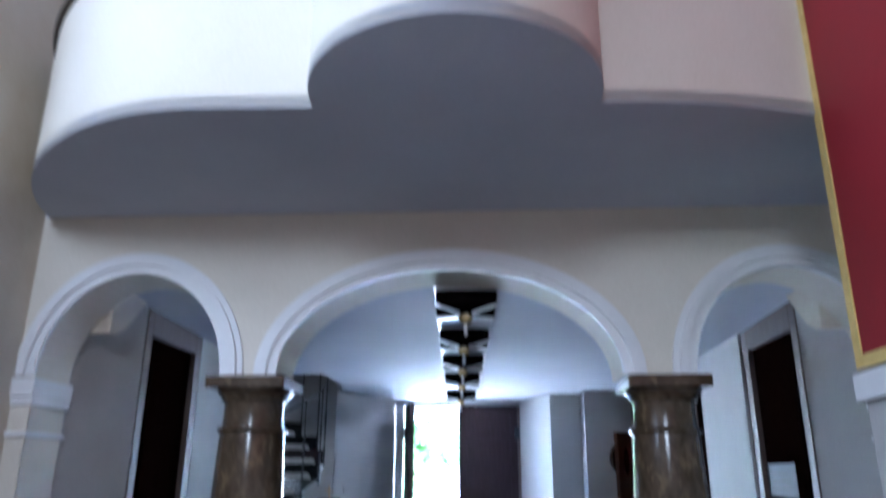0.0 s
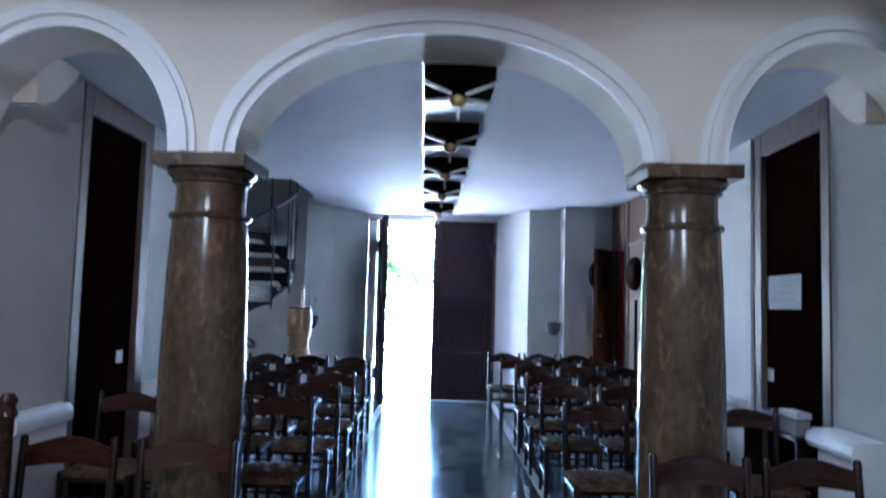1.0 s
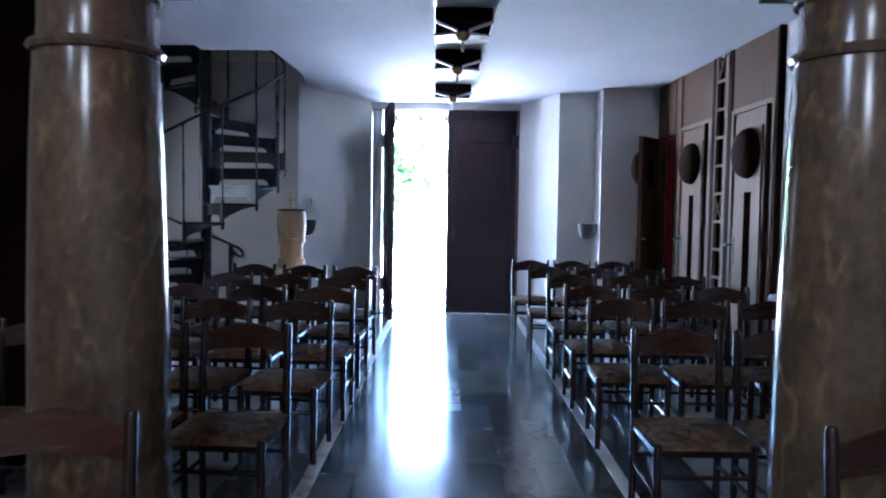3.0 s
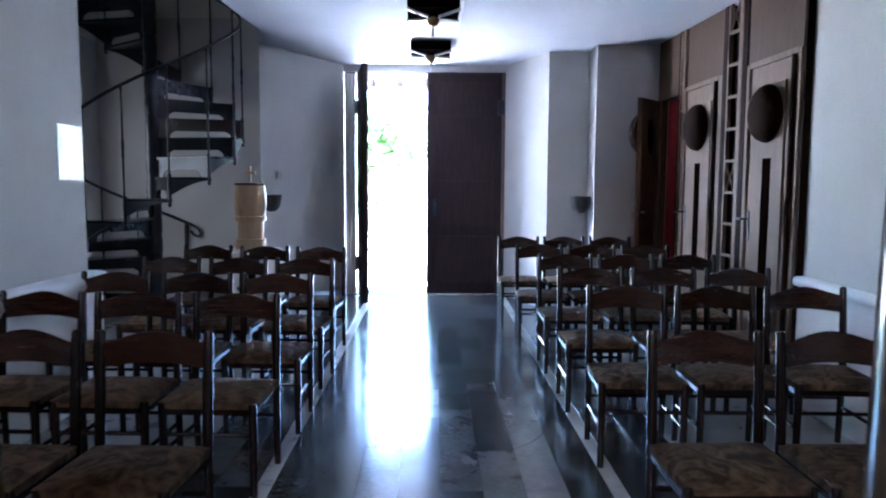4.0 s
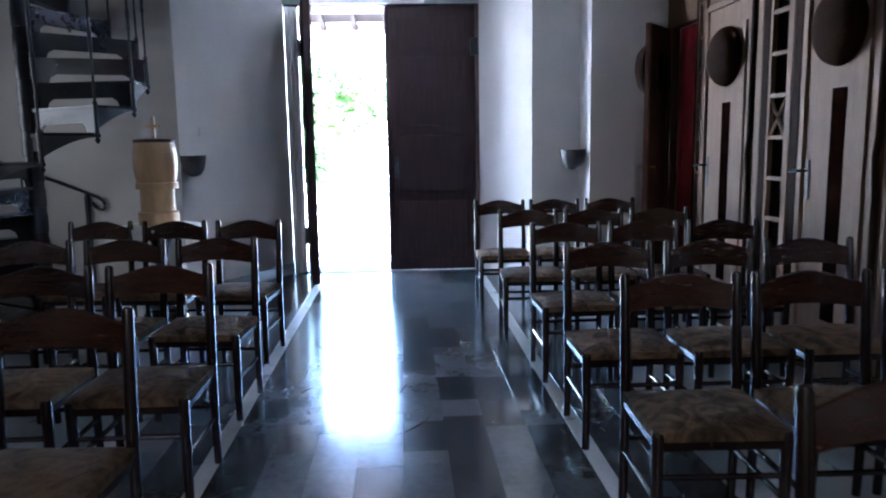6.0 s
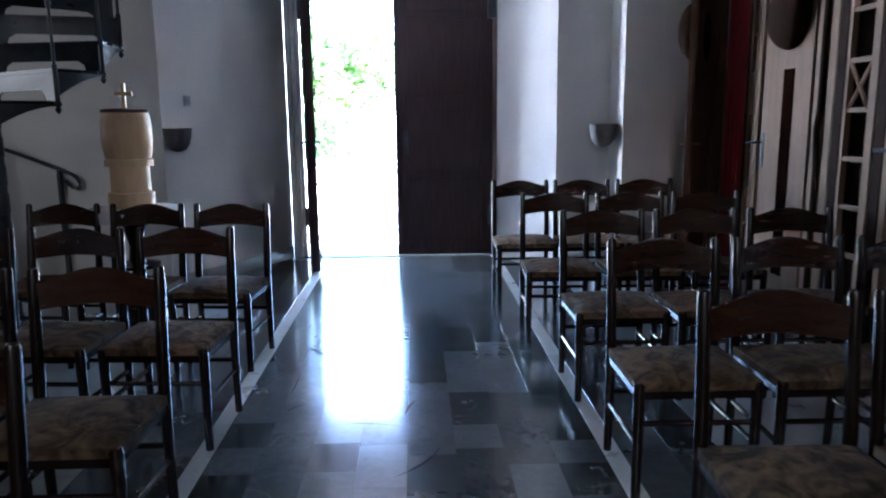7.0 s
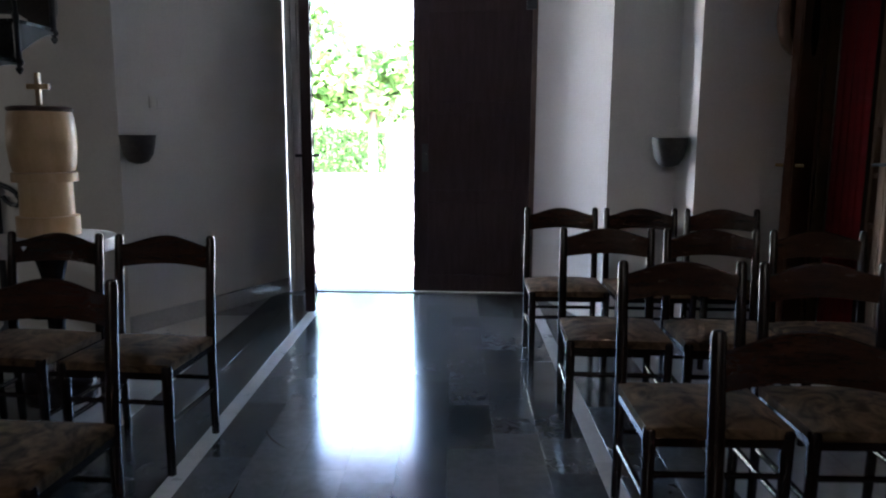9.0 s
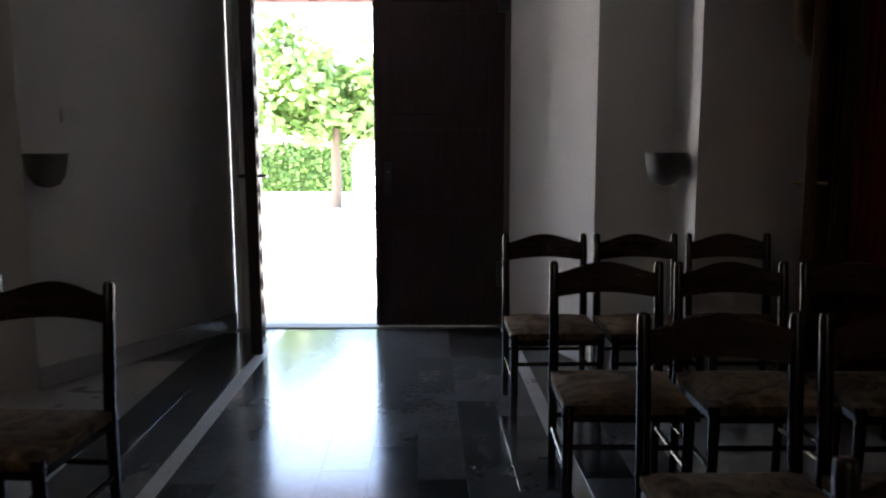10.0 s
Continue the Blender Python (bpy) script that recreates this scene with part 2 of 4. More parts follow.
def prism(outline, axis, a, b, bm=None):
    """A flat outline of (u, v) pulled from a to b along an axis: 'y' takes (x, z), 'z' takes (x, y), 'x' takes (y, z)."""
    bm = bm or bmesh.new()
    put = {"y": lambda u, v, w: (u, w, v), "z": lambda u, v, w: (u, v, w), "x": lambda u, v, w: (w, u, v)}[axis]
    lo = [bm.verts.new(put(u, v, a)) for u, v in outline]
    hi = [bm.verts.new(put(u, v, b)) for u, v in outline]
    n = len(outline)
    for i in range(n):
        j = (i + 1) % n
        bm.faces.new((lo[i], lo[j], hi[j], hi[i]))
    bm.faces.new(list(reversed(lo)))
    bm.faces.new(hi)
    bmesh.ops.recalc_face_normals(bm, faces=bm.faces[:])
    return bm


def mesh_of(name, bm, mat, smooth=False):
    bmesh.ops.recalc_face_normals(bm, faces=bm.faces[:])
    me = bpy.data.meshes.new(name)
    bm.to_mesh(me)
    bm.free()
    me.materials.append(mat)
    if smooth:
        me.polygons.foreach_set("use_smooth", [True] * len(me.polygons))
        me.set_sharp_from_angle(angle=radians(40))
    return me


def part(name, bm, mat, parent=None, label="", smooth=False):
    ob = new(name, mesh_of(name, bm, mat, smooth))
    if parent is not None:
        ob.parent = parent
    if label:
        ob["label"] = label
    return ob


def setting(name, bm, mat, label, smooth=False):
    return tagged(part(name, bm, mat, None, "", smooth), label, "", "", "structure")


def thing(name, label, category, group="", m=None):
    ob = new(name)
    ob.empty_display_size = 0.1
    if m is not None:
        ob.matrix_basis = m
    return tagged(ob, label, category, group)


# ---- structure ----
ZC = 2.87          # nave ceiling
XL, XR = -2.24, 2.45   # side walls of the aisles
XW = -2.52             # west wall of the sanctuary
YA, YB = 5.12, 5.48    # arcade wall
YD = 12.85         # entrance door
ZS = 2.21          # arch springing


def ellipse(cx, half, rise, n=28, z=ZS):
    return [(cx - half * math.cos(math.pi * i / n), z + rise * math.sin(math.pi * i / n)) for i in range(n + 1)]


ARCHES = ((-1.837, 0.563, 0.625), (0.0625, 1.0025, 0.625), (2.03, 0.55, 0.625))


def arcade():
    pts = [(XW - 0.3, 0), (ARCHES[0][0] - ARCHES[0][1], 0)]
    for a in ARCHES:
        pts += ellipse(*a)
    pts += [(ARCHES[2][0] + ARCHES[2][1], 0), (XR + 0.3, 0), (XR + 0.3, 6.2), (XW - 0.3, 6.2)]
    wall = setting("wall_arcade", prism(pts, "y", YA, YB), CREAM, "cream plaster wall pierced by three round arches")
    # archivolts: three stepped rings on the face of each arch
    for cx, half, rise in ARCHES:
        for k, (r0, r1, proud) in enumerate(((0.0, 0.055, 0.022), (0.055, 0.10, 0.045), (0.10, 0.135, 0.02))):
            inner, outer = ellipse(cx, half + r0, rise + r0), ellipse(cx, half + r1, rise + r1)
            bm = bmesh.new()
            rows = []
            for (u, v), (p, q) in zip(inner, outer):
                rows.append([bm.verts.new(c) for c in ((u, YA + 0.002, v), (u, YA - proud, v), (p, YA - proud, q), (p, YA + 0.002, q))])
            for a, b in zip(rows, rows[1:]):
                for i in range(3):
                    bm.faces.new((a[i], b[i], b[i + 1], a[i + 1]))
            part("archivolt", bm, MOULD, wall, "white moulded arch surround", True)
    # impost mouldings of the end piers
    for x0, x1 in ((XW, ARCHES[0][0] - ARCHES[0][1] + 0.02), (ARCHES[2][0] + ARCHES[2][1] - 0.02, XR + 0.2)):
        bm = bmesh.new()
        for z0, z1, p in ((2.09, 2.2, 0.035), (2.04, 2.09, 0.018), (1.86, 1.89, 0.02)):
            box(bm, x0 - 0.1 * (x0 < 0), x1 + 0.1 * (x0 > 0), YA - p, YB + p, z0, z1, 0.006)
        part("impost", bm, MOULD, wall)


arcade()


def wall_with_door(name, face, s, arch_x, y0, y1, zt):
    back = face + s * 0.35
    bm = prism([(arch_x, YB), (face, y0), (back, y0), (back, YB)], "z", 0, ZC)
    a, c = sorted((face, back))
    box(bm, a - (0.03 if s > 0 else 0), c, y1, 8.40 if s > 0 else 8.42, 0, ZC)
    box(bm, a, c, y0, y1, zt, ZC)
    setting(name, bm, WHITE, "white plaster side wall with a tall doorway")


wall_with_door("wall_aisle_east", XR, 1, 2.58, 6.02, 7.14, 2.855)
wall_with_door("wall_aisle_west", XL, -1, -2.40, 6.10, 7.17, 2.855)

# sanctuary walls: plain enclosure behind and beside the walk's start, with two unseen high windows
setting("wall_sanctuary_west", boxes((XW - 0.3, XW, 1.0, YA, 0, 3.25), (XW - 0.3, XW, -3.2, YA, 5.2, 6.2), (XW - 0.3, XW, 2.4, YA, 3.25, 5.2), (XW - 0.3, XW, -3.2, 1.0, 0, 5.2)), STAINED, "stained cream plaster side wall of the sanctuary")
XS, YS = 1.815, 3.98
setting("wall_sanctuary_east", boxes((XS, XS + 0.3, -3.2, YS, 0, 2.8), (XS, XS + 0.3, -3.2, YS, 5.2, 6.2), (XS, XS + 0.3, -3.2, YS, 2.8, 5.2)), WHITE, "white lower wall beside the sanctuary")
setting("wall_sanctuary_return", boxes((XS + 0.3, XR + 0.3, YS - 0.3, YS, 0, 6.2)), WHITE, "white plaster return wall")
setting("wall_sanctuary_end_east", boxes((XR + 0.15, XR + 0.45, YS, YA, 0, 6.2)), WHITE, "white plaster side wall")
setting("wall_sanctuary_south", boxes((XW - 0.3, XS + 0.3, -3.5, -3.2, 0, 3.2), (XW - 0.3, XS + 0.3, -3.5, -3.2, 5.2, 6.2), (XW - 0.3, -0.95, -3.5, -3.2, 3.2, 5.2), (0.35, XS + 0.3, -3.5, -3.2, 3.2, 5.2)), CREAM, "cream plaster end wall")
setting("ceiling_sanctuary", boxes((XW - 0.3, XR + 0.3, -3.5, YB + 3, 6.2, 6.4)), CEIL, "pale painted ceiling")
setting("wall_gallery_back", boxes((XW - 0.3, XR + 0.3, 8.3, 8.5, ZC + 0.25, 6.2), (XW - 0.5, XW - 0.3, YB, 8.5, ZC + 0.25, 6.2), (XR + 0.3, XR + 0.5, YB, 8.5, ZC + 0.25, 6.2)), CREAM, "cream wall behind the gallery")
red = setting("wall_red_panel", boxes((XS - 0.012, XS - 0.002, -3.1, YS - 0.055, 2.12, 6.1)), RED, "deep red painted wall field with a gold border")
part("border", boxes((XS - 0.018, XS - 0.002, -3.1, YS - 0.055, 2.07, 2.12), (XS - 0.018, XS - 0.002, YS - 0.055, YS + 0.002, 2.07, 6.1)), GOLD, red, "gold painted border")
setting("trim_sanctuary", boxes((XS - 0.03, XS - 0.002, -3.1, YS + 0.03, 1.94, 2.05), bevel=0.008), MOULD, "white impost moulding")


# opaque panes added in the unseen windows to keep the direct sun out
for k, (nm, dims) in enumerate((("window_1", (XW - 0.28, XW - 0.25, 1.0, 2.4, 3.25, 5.2)), ("window_2", (-0.95, 0.35, -3.46, -3.43, 3.2, 5.2)), ("window_3", (-3.79, -3.76, 9.92, 10.72, 1.1, 2.2)))):
    x0, x1, y0, y1, z0, z1 = dims
    w = tagged(new(nm), "unseen window closed by an opaque pane", "window", "", "structure")
    part("pane", boxes(dims), PAPER, w)
    if y1 - y0 > x1 - x0:
        part("window_frame", boxes((x0 - 0.01, x1 + 0.02, y0, y0 + 0.05, z0, z1), (x0 - 0.01, x1 + 0.02, y1 - 0.05, y1, z0, z1), (x0 - 0.01, x1 + 0.02, y0 + 0.05, y1 - 0.05, z0, z0 + 0.05), (x0 - 0.01, x1 + 0.02, y0 + 0.05, y1 - 0.05, z1 - 0.05, z1)), MOULD, w)
    else:
        part("window_frame", boxes((x0, x0 + 0.05, y0 - 0.01, y1 + 0.02, z0, z1), (x1 - 0.05, x1, y0 - 0.01, y1 + 0.02, z0, z1), (x0 + 0.05, x1 - 0.05, y0 - 0.01, y1 + 0.02, z0, z0 + 0.05), (x0 + 0.05, x1 - 0.05, y0 - 0.01, y1 + 0.02, z1 - 0.05, z1)), MOULD, w)

# gallery: a curved parapet with a round bay in the middle
def gallery_line():
    pts = []
    for i in range(19):          # sweep towards the west wall
        a = radians(180 - 90 * i / 18)
        pts.append((-1.02 + 1.46 * math.cos(a), 5.10 - 1.34 * max(math.sin(a), 0.0) ** 1.4))
    pts.append((-0.47, 3.78))
    for i in range(25):          # bay
        a = math.pi - math.pi * i / 24
        pts.append((0.17 + 0.64 * math.cos(a), 3.76 - 0.64 * math.sin(a)))
    pts.append((0.81, 3.80))
    for i in range(1, 9):
        u = i / 8
        pts.append((0.81 + 1.0 * u, 3.80 + 0.17 * u * u))
    return pts


ZG = 3.22
line = gallery_line()
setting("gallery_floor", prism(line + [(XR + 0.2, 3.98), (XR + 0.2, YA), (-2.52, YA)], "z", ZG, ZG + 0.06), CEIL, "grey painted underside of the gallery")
bm = bmesh.new()
n = len(line)
rows = []
for i, (x, y) in enumerate(line):
    a, b = Vector(line[max(i - 1, 0)]), Vector(line[min(i + 1, n - 1)])
    d = (b - a).normalized()
    nx, ny = d.y * -1, d.x
    rows.append([bm.verts.new(c) for c in ((x, y, ZG + 0.004), (x, y, ZG + 0.9), (x + nx * 0.1, y + ny * 0.1, ZG + 0.9), (x + nx * 0.1, y + ny * 0.1, ZG + 0.06))])
for a, b in zip(rows, rows[1:]):
    for i in range(4):
        bm.faces.new((a[i], b[i], b[(i + 1) % 4], a[(i + 1) % 4]))
para = setting("gallery_parapet", bm, CREAM, "white curved gallery parapet with a rounded middle bay", True)
part("handrail", tube([(x, y, ZG + 0.915) for x, y in line], 0.03), WOOD, para, "dark wooden rail", True)

# nave ceiling with a rounded stair opening
PX, PY = -2.683, 10.583      # stair pole
hole = [(-3.6, 9.48), (-1.735, 9.48), (-1.70, 9.6), (-1.685, 9.8), (-1.68, 10.1), (-1.685, 10.4), (-1.705, 10.7), (-1.735, 11.0), (-1.785, 11.3), (-1.82, 11.425), (-3.6, 11.425)]
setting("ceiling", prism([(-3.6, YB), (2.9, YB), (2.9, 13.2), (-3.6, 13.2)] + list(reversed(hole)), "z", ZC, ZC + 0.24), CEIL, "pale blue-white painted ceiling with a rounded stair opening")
setting("wall_stairwell", boxes((-3.8, -3.6, 8.2, 11.7, ZC, 6.2), (-3.6, -1.2, 11.42, 11.6, ZC + 0.245, 6.2), (-3.6, -1.2, 9.0, 9.2, ZC + 0.24, 6.2), (-1.4, -1.2, 9.2, 11.4, ZC + 0.24, 6.2), (-3.8, -1.2, 9.0, 11.6, 5.2, 5.4)), CREAM, "cream plaster stairwell")

# unseen blocks added behind the side doors against light leaking in
setting("light_block_west", boxes((-2.85, -2.6, 5.7, 7.5, -0.1, 3.05)), WHITE, "unseen block behind the side door that keeps light out")
setting("light_block_east", boxes((2.81, 3.05, 5.6, 7.5, -0.1, 3.05)), WHITE, "unseen block behind the side door that keeps light out")

# three slightly tilted fields of the ceiling, with soft breaks between them
SAG = ((5.6, 0.0), (7.68, 0.05), (7.74, 0.051), (9.45, 0.046), (9.49, 0.0455), (12.8, 0.001))
for x0, x1, far in ((-2.3, -1.67, 9.46), (-1.6695, 2.5, 12.8)):
    sag = [(y, ZC - 0.003 - d) for y, d in SAG if y <= far]
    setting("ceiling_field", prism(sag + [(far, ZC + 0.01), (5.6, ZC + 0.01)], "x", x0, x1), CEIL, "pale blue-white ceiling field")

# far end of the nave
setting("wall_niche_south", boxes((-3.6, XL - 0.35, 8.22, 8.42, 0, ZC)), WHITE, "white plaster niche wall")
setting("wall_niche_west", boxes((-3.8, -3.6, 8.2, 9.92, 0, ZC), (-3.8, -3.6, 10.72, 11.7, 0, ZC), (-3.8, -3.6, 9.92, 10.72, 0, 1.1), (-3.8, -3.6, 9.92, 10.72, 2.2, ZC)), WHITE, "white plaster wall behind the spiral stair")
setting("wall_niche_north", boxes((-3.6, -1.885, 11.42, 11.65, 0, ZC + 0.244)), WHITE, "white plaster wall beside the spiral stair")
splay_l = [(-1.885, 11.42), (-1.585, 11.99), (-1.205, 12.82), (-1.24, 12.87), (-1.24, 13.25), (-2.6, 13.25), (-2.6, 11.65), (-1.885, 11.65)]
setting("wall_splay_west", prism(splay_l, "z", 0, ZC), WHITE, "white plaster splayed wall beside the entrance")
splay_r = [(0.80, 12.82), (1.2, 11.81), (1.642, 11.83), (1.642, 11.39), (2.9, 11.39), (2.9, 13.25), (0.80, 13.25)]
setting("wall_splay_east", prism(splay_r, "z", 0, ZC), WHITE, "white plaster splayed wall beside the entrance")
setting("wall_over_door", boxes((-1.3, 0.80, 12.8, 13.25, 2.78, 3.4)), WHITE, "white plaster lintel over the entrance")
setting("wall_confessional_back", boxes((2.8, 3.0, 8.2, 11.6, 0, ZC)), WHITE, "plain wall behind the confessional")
setting("roof_mass", boxes((-6, 6, 13.05, 13.25, 3.4, 6.6), (-6, -2.6, 13.05, 13.25, 0, 3.4), (2.9, 6, 13.05, 13.25, 0, 3.4)), WHITE, "white outer facade")

# skirting of the splayed wall
setting("baseboard", prism([(-1.872, 11.412), (-1.575, 11.975), (-1.198, 12.81), (-1.208, 12.816), (-1.588, 11.984), (-1.889, 11.42)], "z", 0, 0.12), PALE, "low pale stone skirting")


# dado ledges along the side walls
def ledge(name, x0, out, y0, y1, slim=False):
    prof = [(0, 0), (out * 0.5, 0), (out * 0.5, 0.765), (out * 0.9, 0.772), (out, 0.793), (out * 0.95, 0.815), (out * 0.75, 0.828), (0, 0.83)] if slim else [(0, 0), (out * 0.6, 0), (out * 0.6, 0.71), (out * 0.9, 0.725), (out, 0.76), (out * 0.95, 0.80), (out * 0.75, 0.825), (0, 0.83)]
    setting(name, prism([(x0 + u, v) for u, v in prof], "y", y0, y1), MOULD, "white dado with a rounded ledge along the wall", True)


ledge("trim_dado_east", XR - 0.03, -0.075, 7.2, 8.385, True)
ledge("trim_dado_east_near", XR, -0.19, YB, 5.98)
ledge("trim_dado_west", XL, 0.14, 7.21, 8.44)
ledge("trim_dado_west_near", XL, 0.09, YB, 6.05)

# floor bed and outer ground
floor = setting("floor", boxes((-3.7, 2.9, -3.4, 13.25, -0.2, -0.003)), GROUT, "floor of dark slate tiles with pale stone strips")
setting("ground", boxes((-400, 400, 13.25, 900, -0.4, -0.06)), GRAVEL, "bright pale paving in the sun")


# ---- columns ----
def column(cx, cy):
    c = thing("column", "polished brown marble column with a square capital", "column", "columns of the arcade", pose(cx, cy, 0))
    part("shaft", lathe([(0.222, 0.12), (0.22, 0.5), (0.213, 1.1), (0.201, 1.6), (0.187, 1.90), (0.185, 1.91)], seg=48), MARBLE, c, "", True)
    part("base", lathe([(0.265, 0.0), (0.265, 0.06), (0.255, 0.09), (0.236, 0.12)], seg=48), MARBLE, c, "", True)
    part("ring", lathe([(0.18, 1.885), (0.2, 1.89), (0.208, 1.905), (0.2, 1.92), (0.18, 1.925)], seg=48), MARBLE, c, "", True)
    part("neck", lathe([(0.18, 1.92), (0.175, 1.97), (0.174, 2.05), (0.178, 2.07)], seg=48), MARBLE, c, "", True)
    part("echinus", lathe([(0.178, 2.068), (0.195, 2.075), (0.198, 2.085), (0.188, 2.092), (0.2, 2.1), (0.218, 2.115), (0.224, 2.13), (0.2, 2.14)], seg=48), MARBLE, c, "", True)
    part("abacus", boxes((-0.232, 0.232, -0.232, 0.232, 2.137, 2.205), bevel=0.006), MARBLE, c)


column(-1.11, 5.30)
column(1.318, 5.30)


# ---- side doorways ----
def side_doorway(name, face, s, y0, y1, zt, notice):
    """s: +1 where the wall lies at greater x."""
    d = tagged(new(name), "dark wooden door in a grey-brown timber frame", "door", "", "structure")

    def span(a, c, *rest):
        lo, hi = sorted((face + s * a, face + s * c))
        return (lo, hi, *rest)
    part("door_frame", boxes(span(-0.012, 0.2, y0, y0 + 0.10, 0, zt), span(-0.012, 0.2, y1 - 0.14, y1, 0, zt), span(-0.012, 0.2, y0 + 0.10, y1 - 0.14, zt - 0.19, zt), bevel=0.006), FRAMEWOOD, d)
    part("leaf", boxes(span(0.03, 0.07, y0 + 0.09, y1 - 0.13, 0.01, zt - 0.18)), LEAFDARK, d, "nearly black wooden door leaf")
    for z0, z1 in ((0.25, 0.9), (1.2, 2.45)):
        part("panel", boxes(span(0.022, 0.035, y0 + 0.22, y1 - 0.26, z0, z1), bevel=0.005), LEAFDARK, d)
    part("lock_plate", boxes(span(0.024, 0.031, y1 - 0.25 - (0.1 if s < 0 else 0), y1 - 0.155 - (0.1 if s < 0 else 0), 1.0, 1.09), bevel=0.002), PLASTIC, d, "small white plate")
    if notice:
        nt = tagged(part("notice", boxes(span(0.018, 0.021, y1 - 0.70, y1 - 0.15, 1.52, 1.76)), NOTICE), "large pale paper notice fixed to the dark door", "notice")
        for k in range(3):
            part("text_line", boxes(span(0.0165, 0.018, y1 - 0.62 + 0.03 * k, y1 - 0.25, 1.58 + 0.05 * k, 1.592 + 0.05 * k)), STONE, nt)


side_doorway("door_1", XR, 1, 6.02, 7.14, 2.855, True)
side_doorway("door_2", XL, -1, 6.10, 7.17, 2.855, False)
shelf = thing("wall_shelf", "dark wooden shelf across the foot of the doorway", "shelf", "", pose(XR, 6.6, 0))
part("board", boxes((-0.15, -0.012, -0.42, 0.42, 0.70, 0.725), bevel=0.003), WOOD, shelf)
part("side", boxes((-0.14, -0.02, -0.41, -0.385, 0, 0.70)), WOOD, shelf)
part("side", boxes((-0.14, -0.02, 0.385, 0.41, 0, 0.70)), WOOD, shelf)
tagged(part("leaflet_box", boxes((XR - 0.14, XR - 0.03, 6.45, 6.74, 0.726, 0.83), bevel=0.004), NOTICE), "white cardboard box on the dark shelf", "box")
tagged(part("leaflet_box", boxes((XR - 0.13, XR - 0.03, 6.24, 6.44, 0.726, 0.82), bevel=0.004), PRINT), "grey cardboard box on the dark shelf", "box")
tagged(part("paper_stack", boxes((XR - 0.13, XR - 0.03, 6.22, 6.46, 0.832, 0.87), bevel=0.003), PAPER), "small stack of white papers on a box", "papers")


# wall brackets in the side bays
def haunch(x, s, y):
    prof = [(y + 0.47, ZC - 0.002), (y + 0.34, ZC - 0.13), (y + 0.2, ZC - 0.26), (y + 0.08, ZC - 0.32), (y, ZC - 0.33), (y, ZC - 0.002)]
    a, c = sorted((x, x + s * 0.16))
    ob = part("plaster_haunch", prism(prof, "x", a, c), STAINED)
    tagged(ob, "beige plaster haunch under the ceiling beside the arch", "haunch", "plaster haunches")


haunch(XR + 0.08, -1, 5.485)
haunch(XL - 0.1, 1, 5.485)


# ---- entrance door ----
def door_leaf(name, hinge, turn, width, mirror, label):
    d = tagged(new(name), label, "door", "", "structure")
    d.matrix_basis = pose(hinge[0], hinge[1], 0, 0, 0, turn)
    s = mirror
    H = 2.764
    def bx(x0, x1, y0, y1, z0, z1, bv=0.0):
        a, b = sorted((s * x0, s * x1))
        return boxes((a, b, y0, y1, z0, z1), bevel=bv)
    part("leaf", bx(0, width, 0, 0.05, 0.012, H, 0.003), DOORWOOD, d)
    for z0, z1 in ((0.15, 0.75), (0.85, 1.45), (1.55, 2.25), (2.33, 2.65)):
        part("panel", bx(0.11, width - 0.11, -0.008, 0.058, z0, z1, 0.006), DOORWOOD, d)
    part("meeting_stile", bx(width - 0.035, width + 0.012, -0.012, 0.062, 0.02, H - 0.01, 0.006), DOORWOOD, d)
    wob = random.Random(5)
    for k in range(17):
        z = 0.16 + 0.155 * k + wob.uniform(-0.03, 0.03)
        part("carved_boss", lathe([(0.002, z - 0.06), (0.005, z - 0.045), (0.0078, z - 0.01), (0.0045, z + 0.03), (0.002, z + 0.06)], s * (width + 0.008), 0.07, 8), DOORWOOD, d, "", True)
    for z in (0.4, 2.35):
        part("hinge", bx(-0.03, 0.05, -0.03, 0.0, z - 0.09, z + 0.09, 0.006), IRON, d)
    h = part("handle_plate", bx(width - 0.11, width - 0.06, -0.004, 0.054, 1.0, 1.22, 0.002), IRON, d)
    part("lever", tube([(s * (width - 0.085), 0.11, 1.14), (s * (width - 0.085), -0.06, 1.14)], 0.011), IRON, h, "", True)
    part("lever", tube([(s * (width - 0.085), 0.105, 1.14), (s * (width - 0.2), 0.108, 1.135)], 0.009), IRON, h, "", True)
    return d


door_leaf("door_3", (0.76, YD), 0, 0.925, -1, "tall dark wooden door leaf, closed")
door_leaf("door_4", (-1.052, YD + 0.02), -78.3, 0.83, 1, "tall dark wooden door leaf, standing open inwards")
fr = tagged(new("door_5"), "pale painted frame of the entrance door", "door frame", "", "structure")
part("door_frame", boxes((0.762, 0.81, YD - 0.01, YD + 0.12, 0, 2.85), (0.70, 0.7635, YD + 0.064, YD + 0.118, 0, 2.849)), FRAMEWOOD, fr)
# head and added board under the lintel coloured dark to dim their floor reflection
part("door_frame", boxes((-1.2, 0.765, YD - 0.012, YD + 0.122, 2.766, 2.85), (-0.16, 0.705, YD + 0.066, YD + 0.116, 2.70, 2.768)), DOORWOOD, fr)
part("added_soffit", boxes((-1.238, 0.799, YD + 0.122, 13.262, 2.764, 2.779)), DOORWOOD, fr)
part("door_frame", boxes((-1.198, -1.15, YD - 0.035, YD + 0.05, 0, 2.765), (-1.149, -1.105, YD - 0.02, YD + 0.05, 0, 2.765), (-1.104, -1.068, YD - 0.005, YD + 0.05, 0, 2.765), bevel=0.004), MOULD, fr)
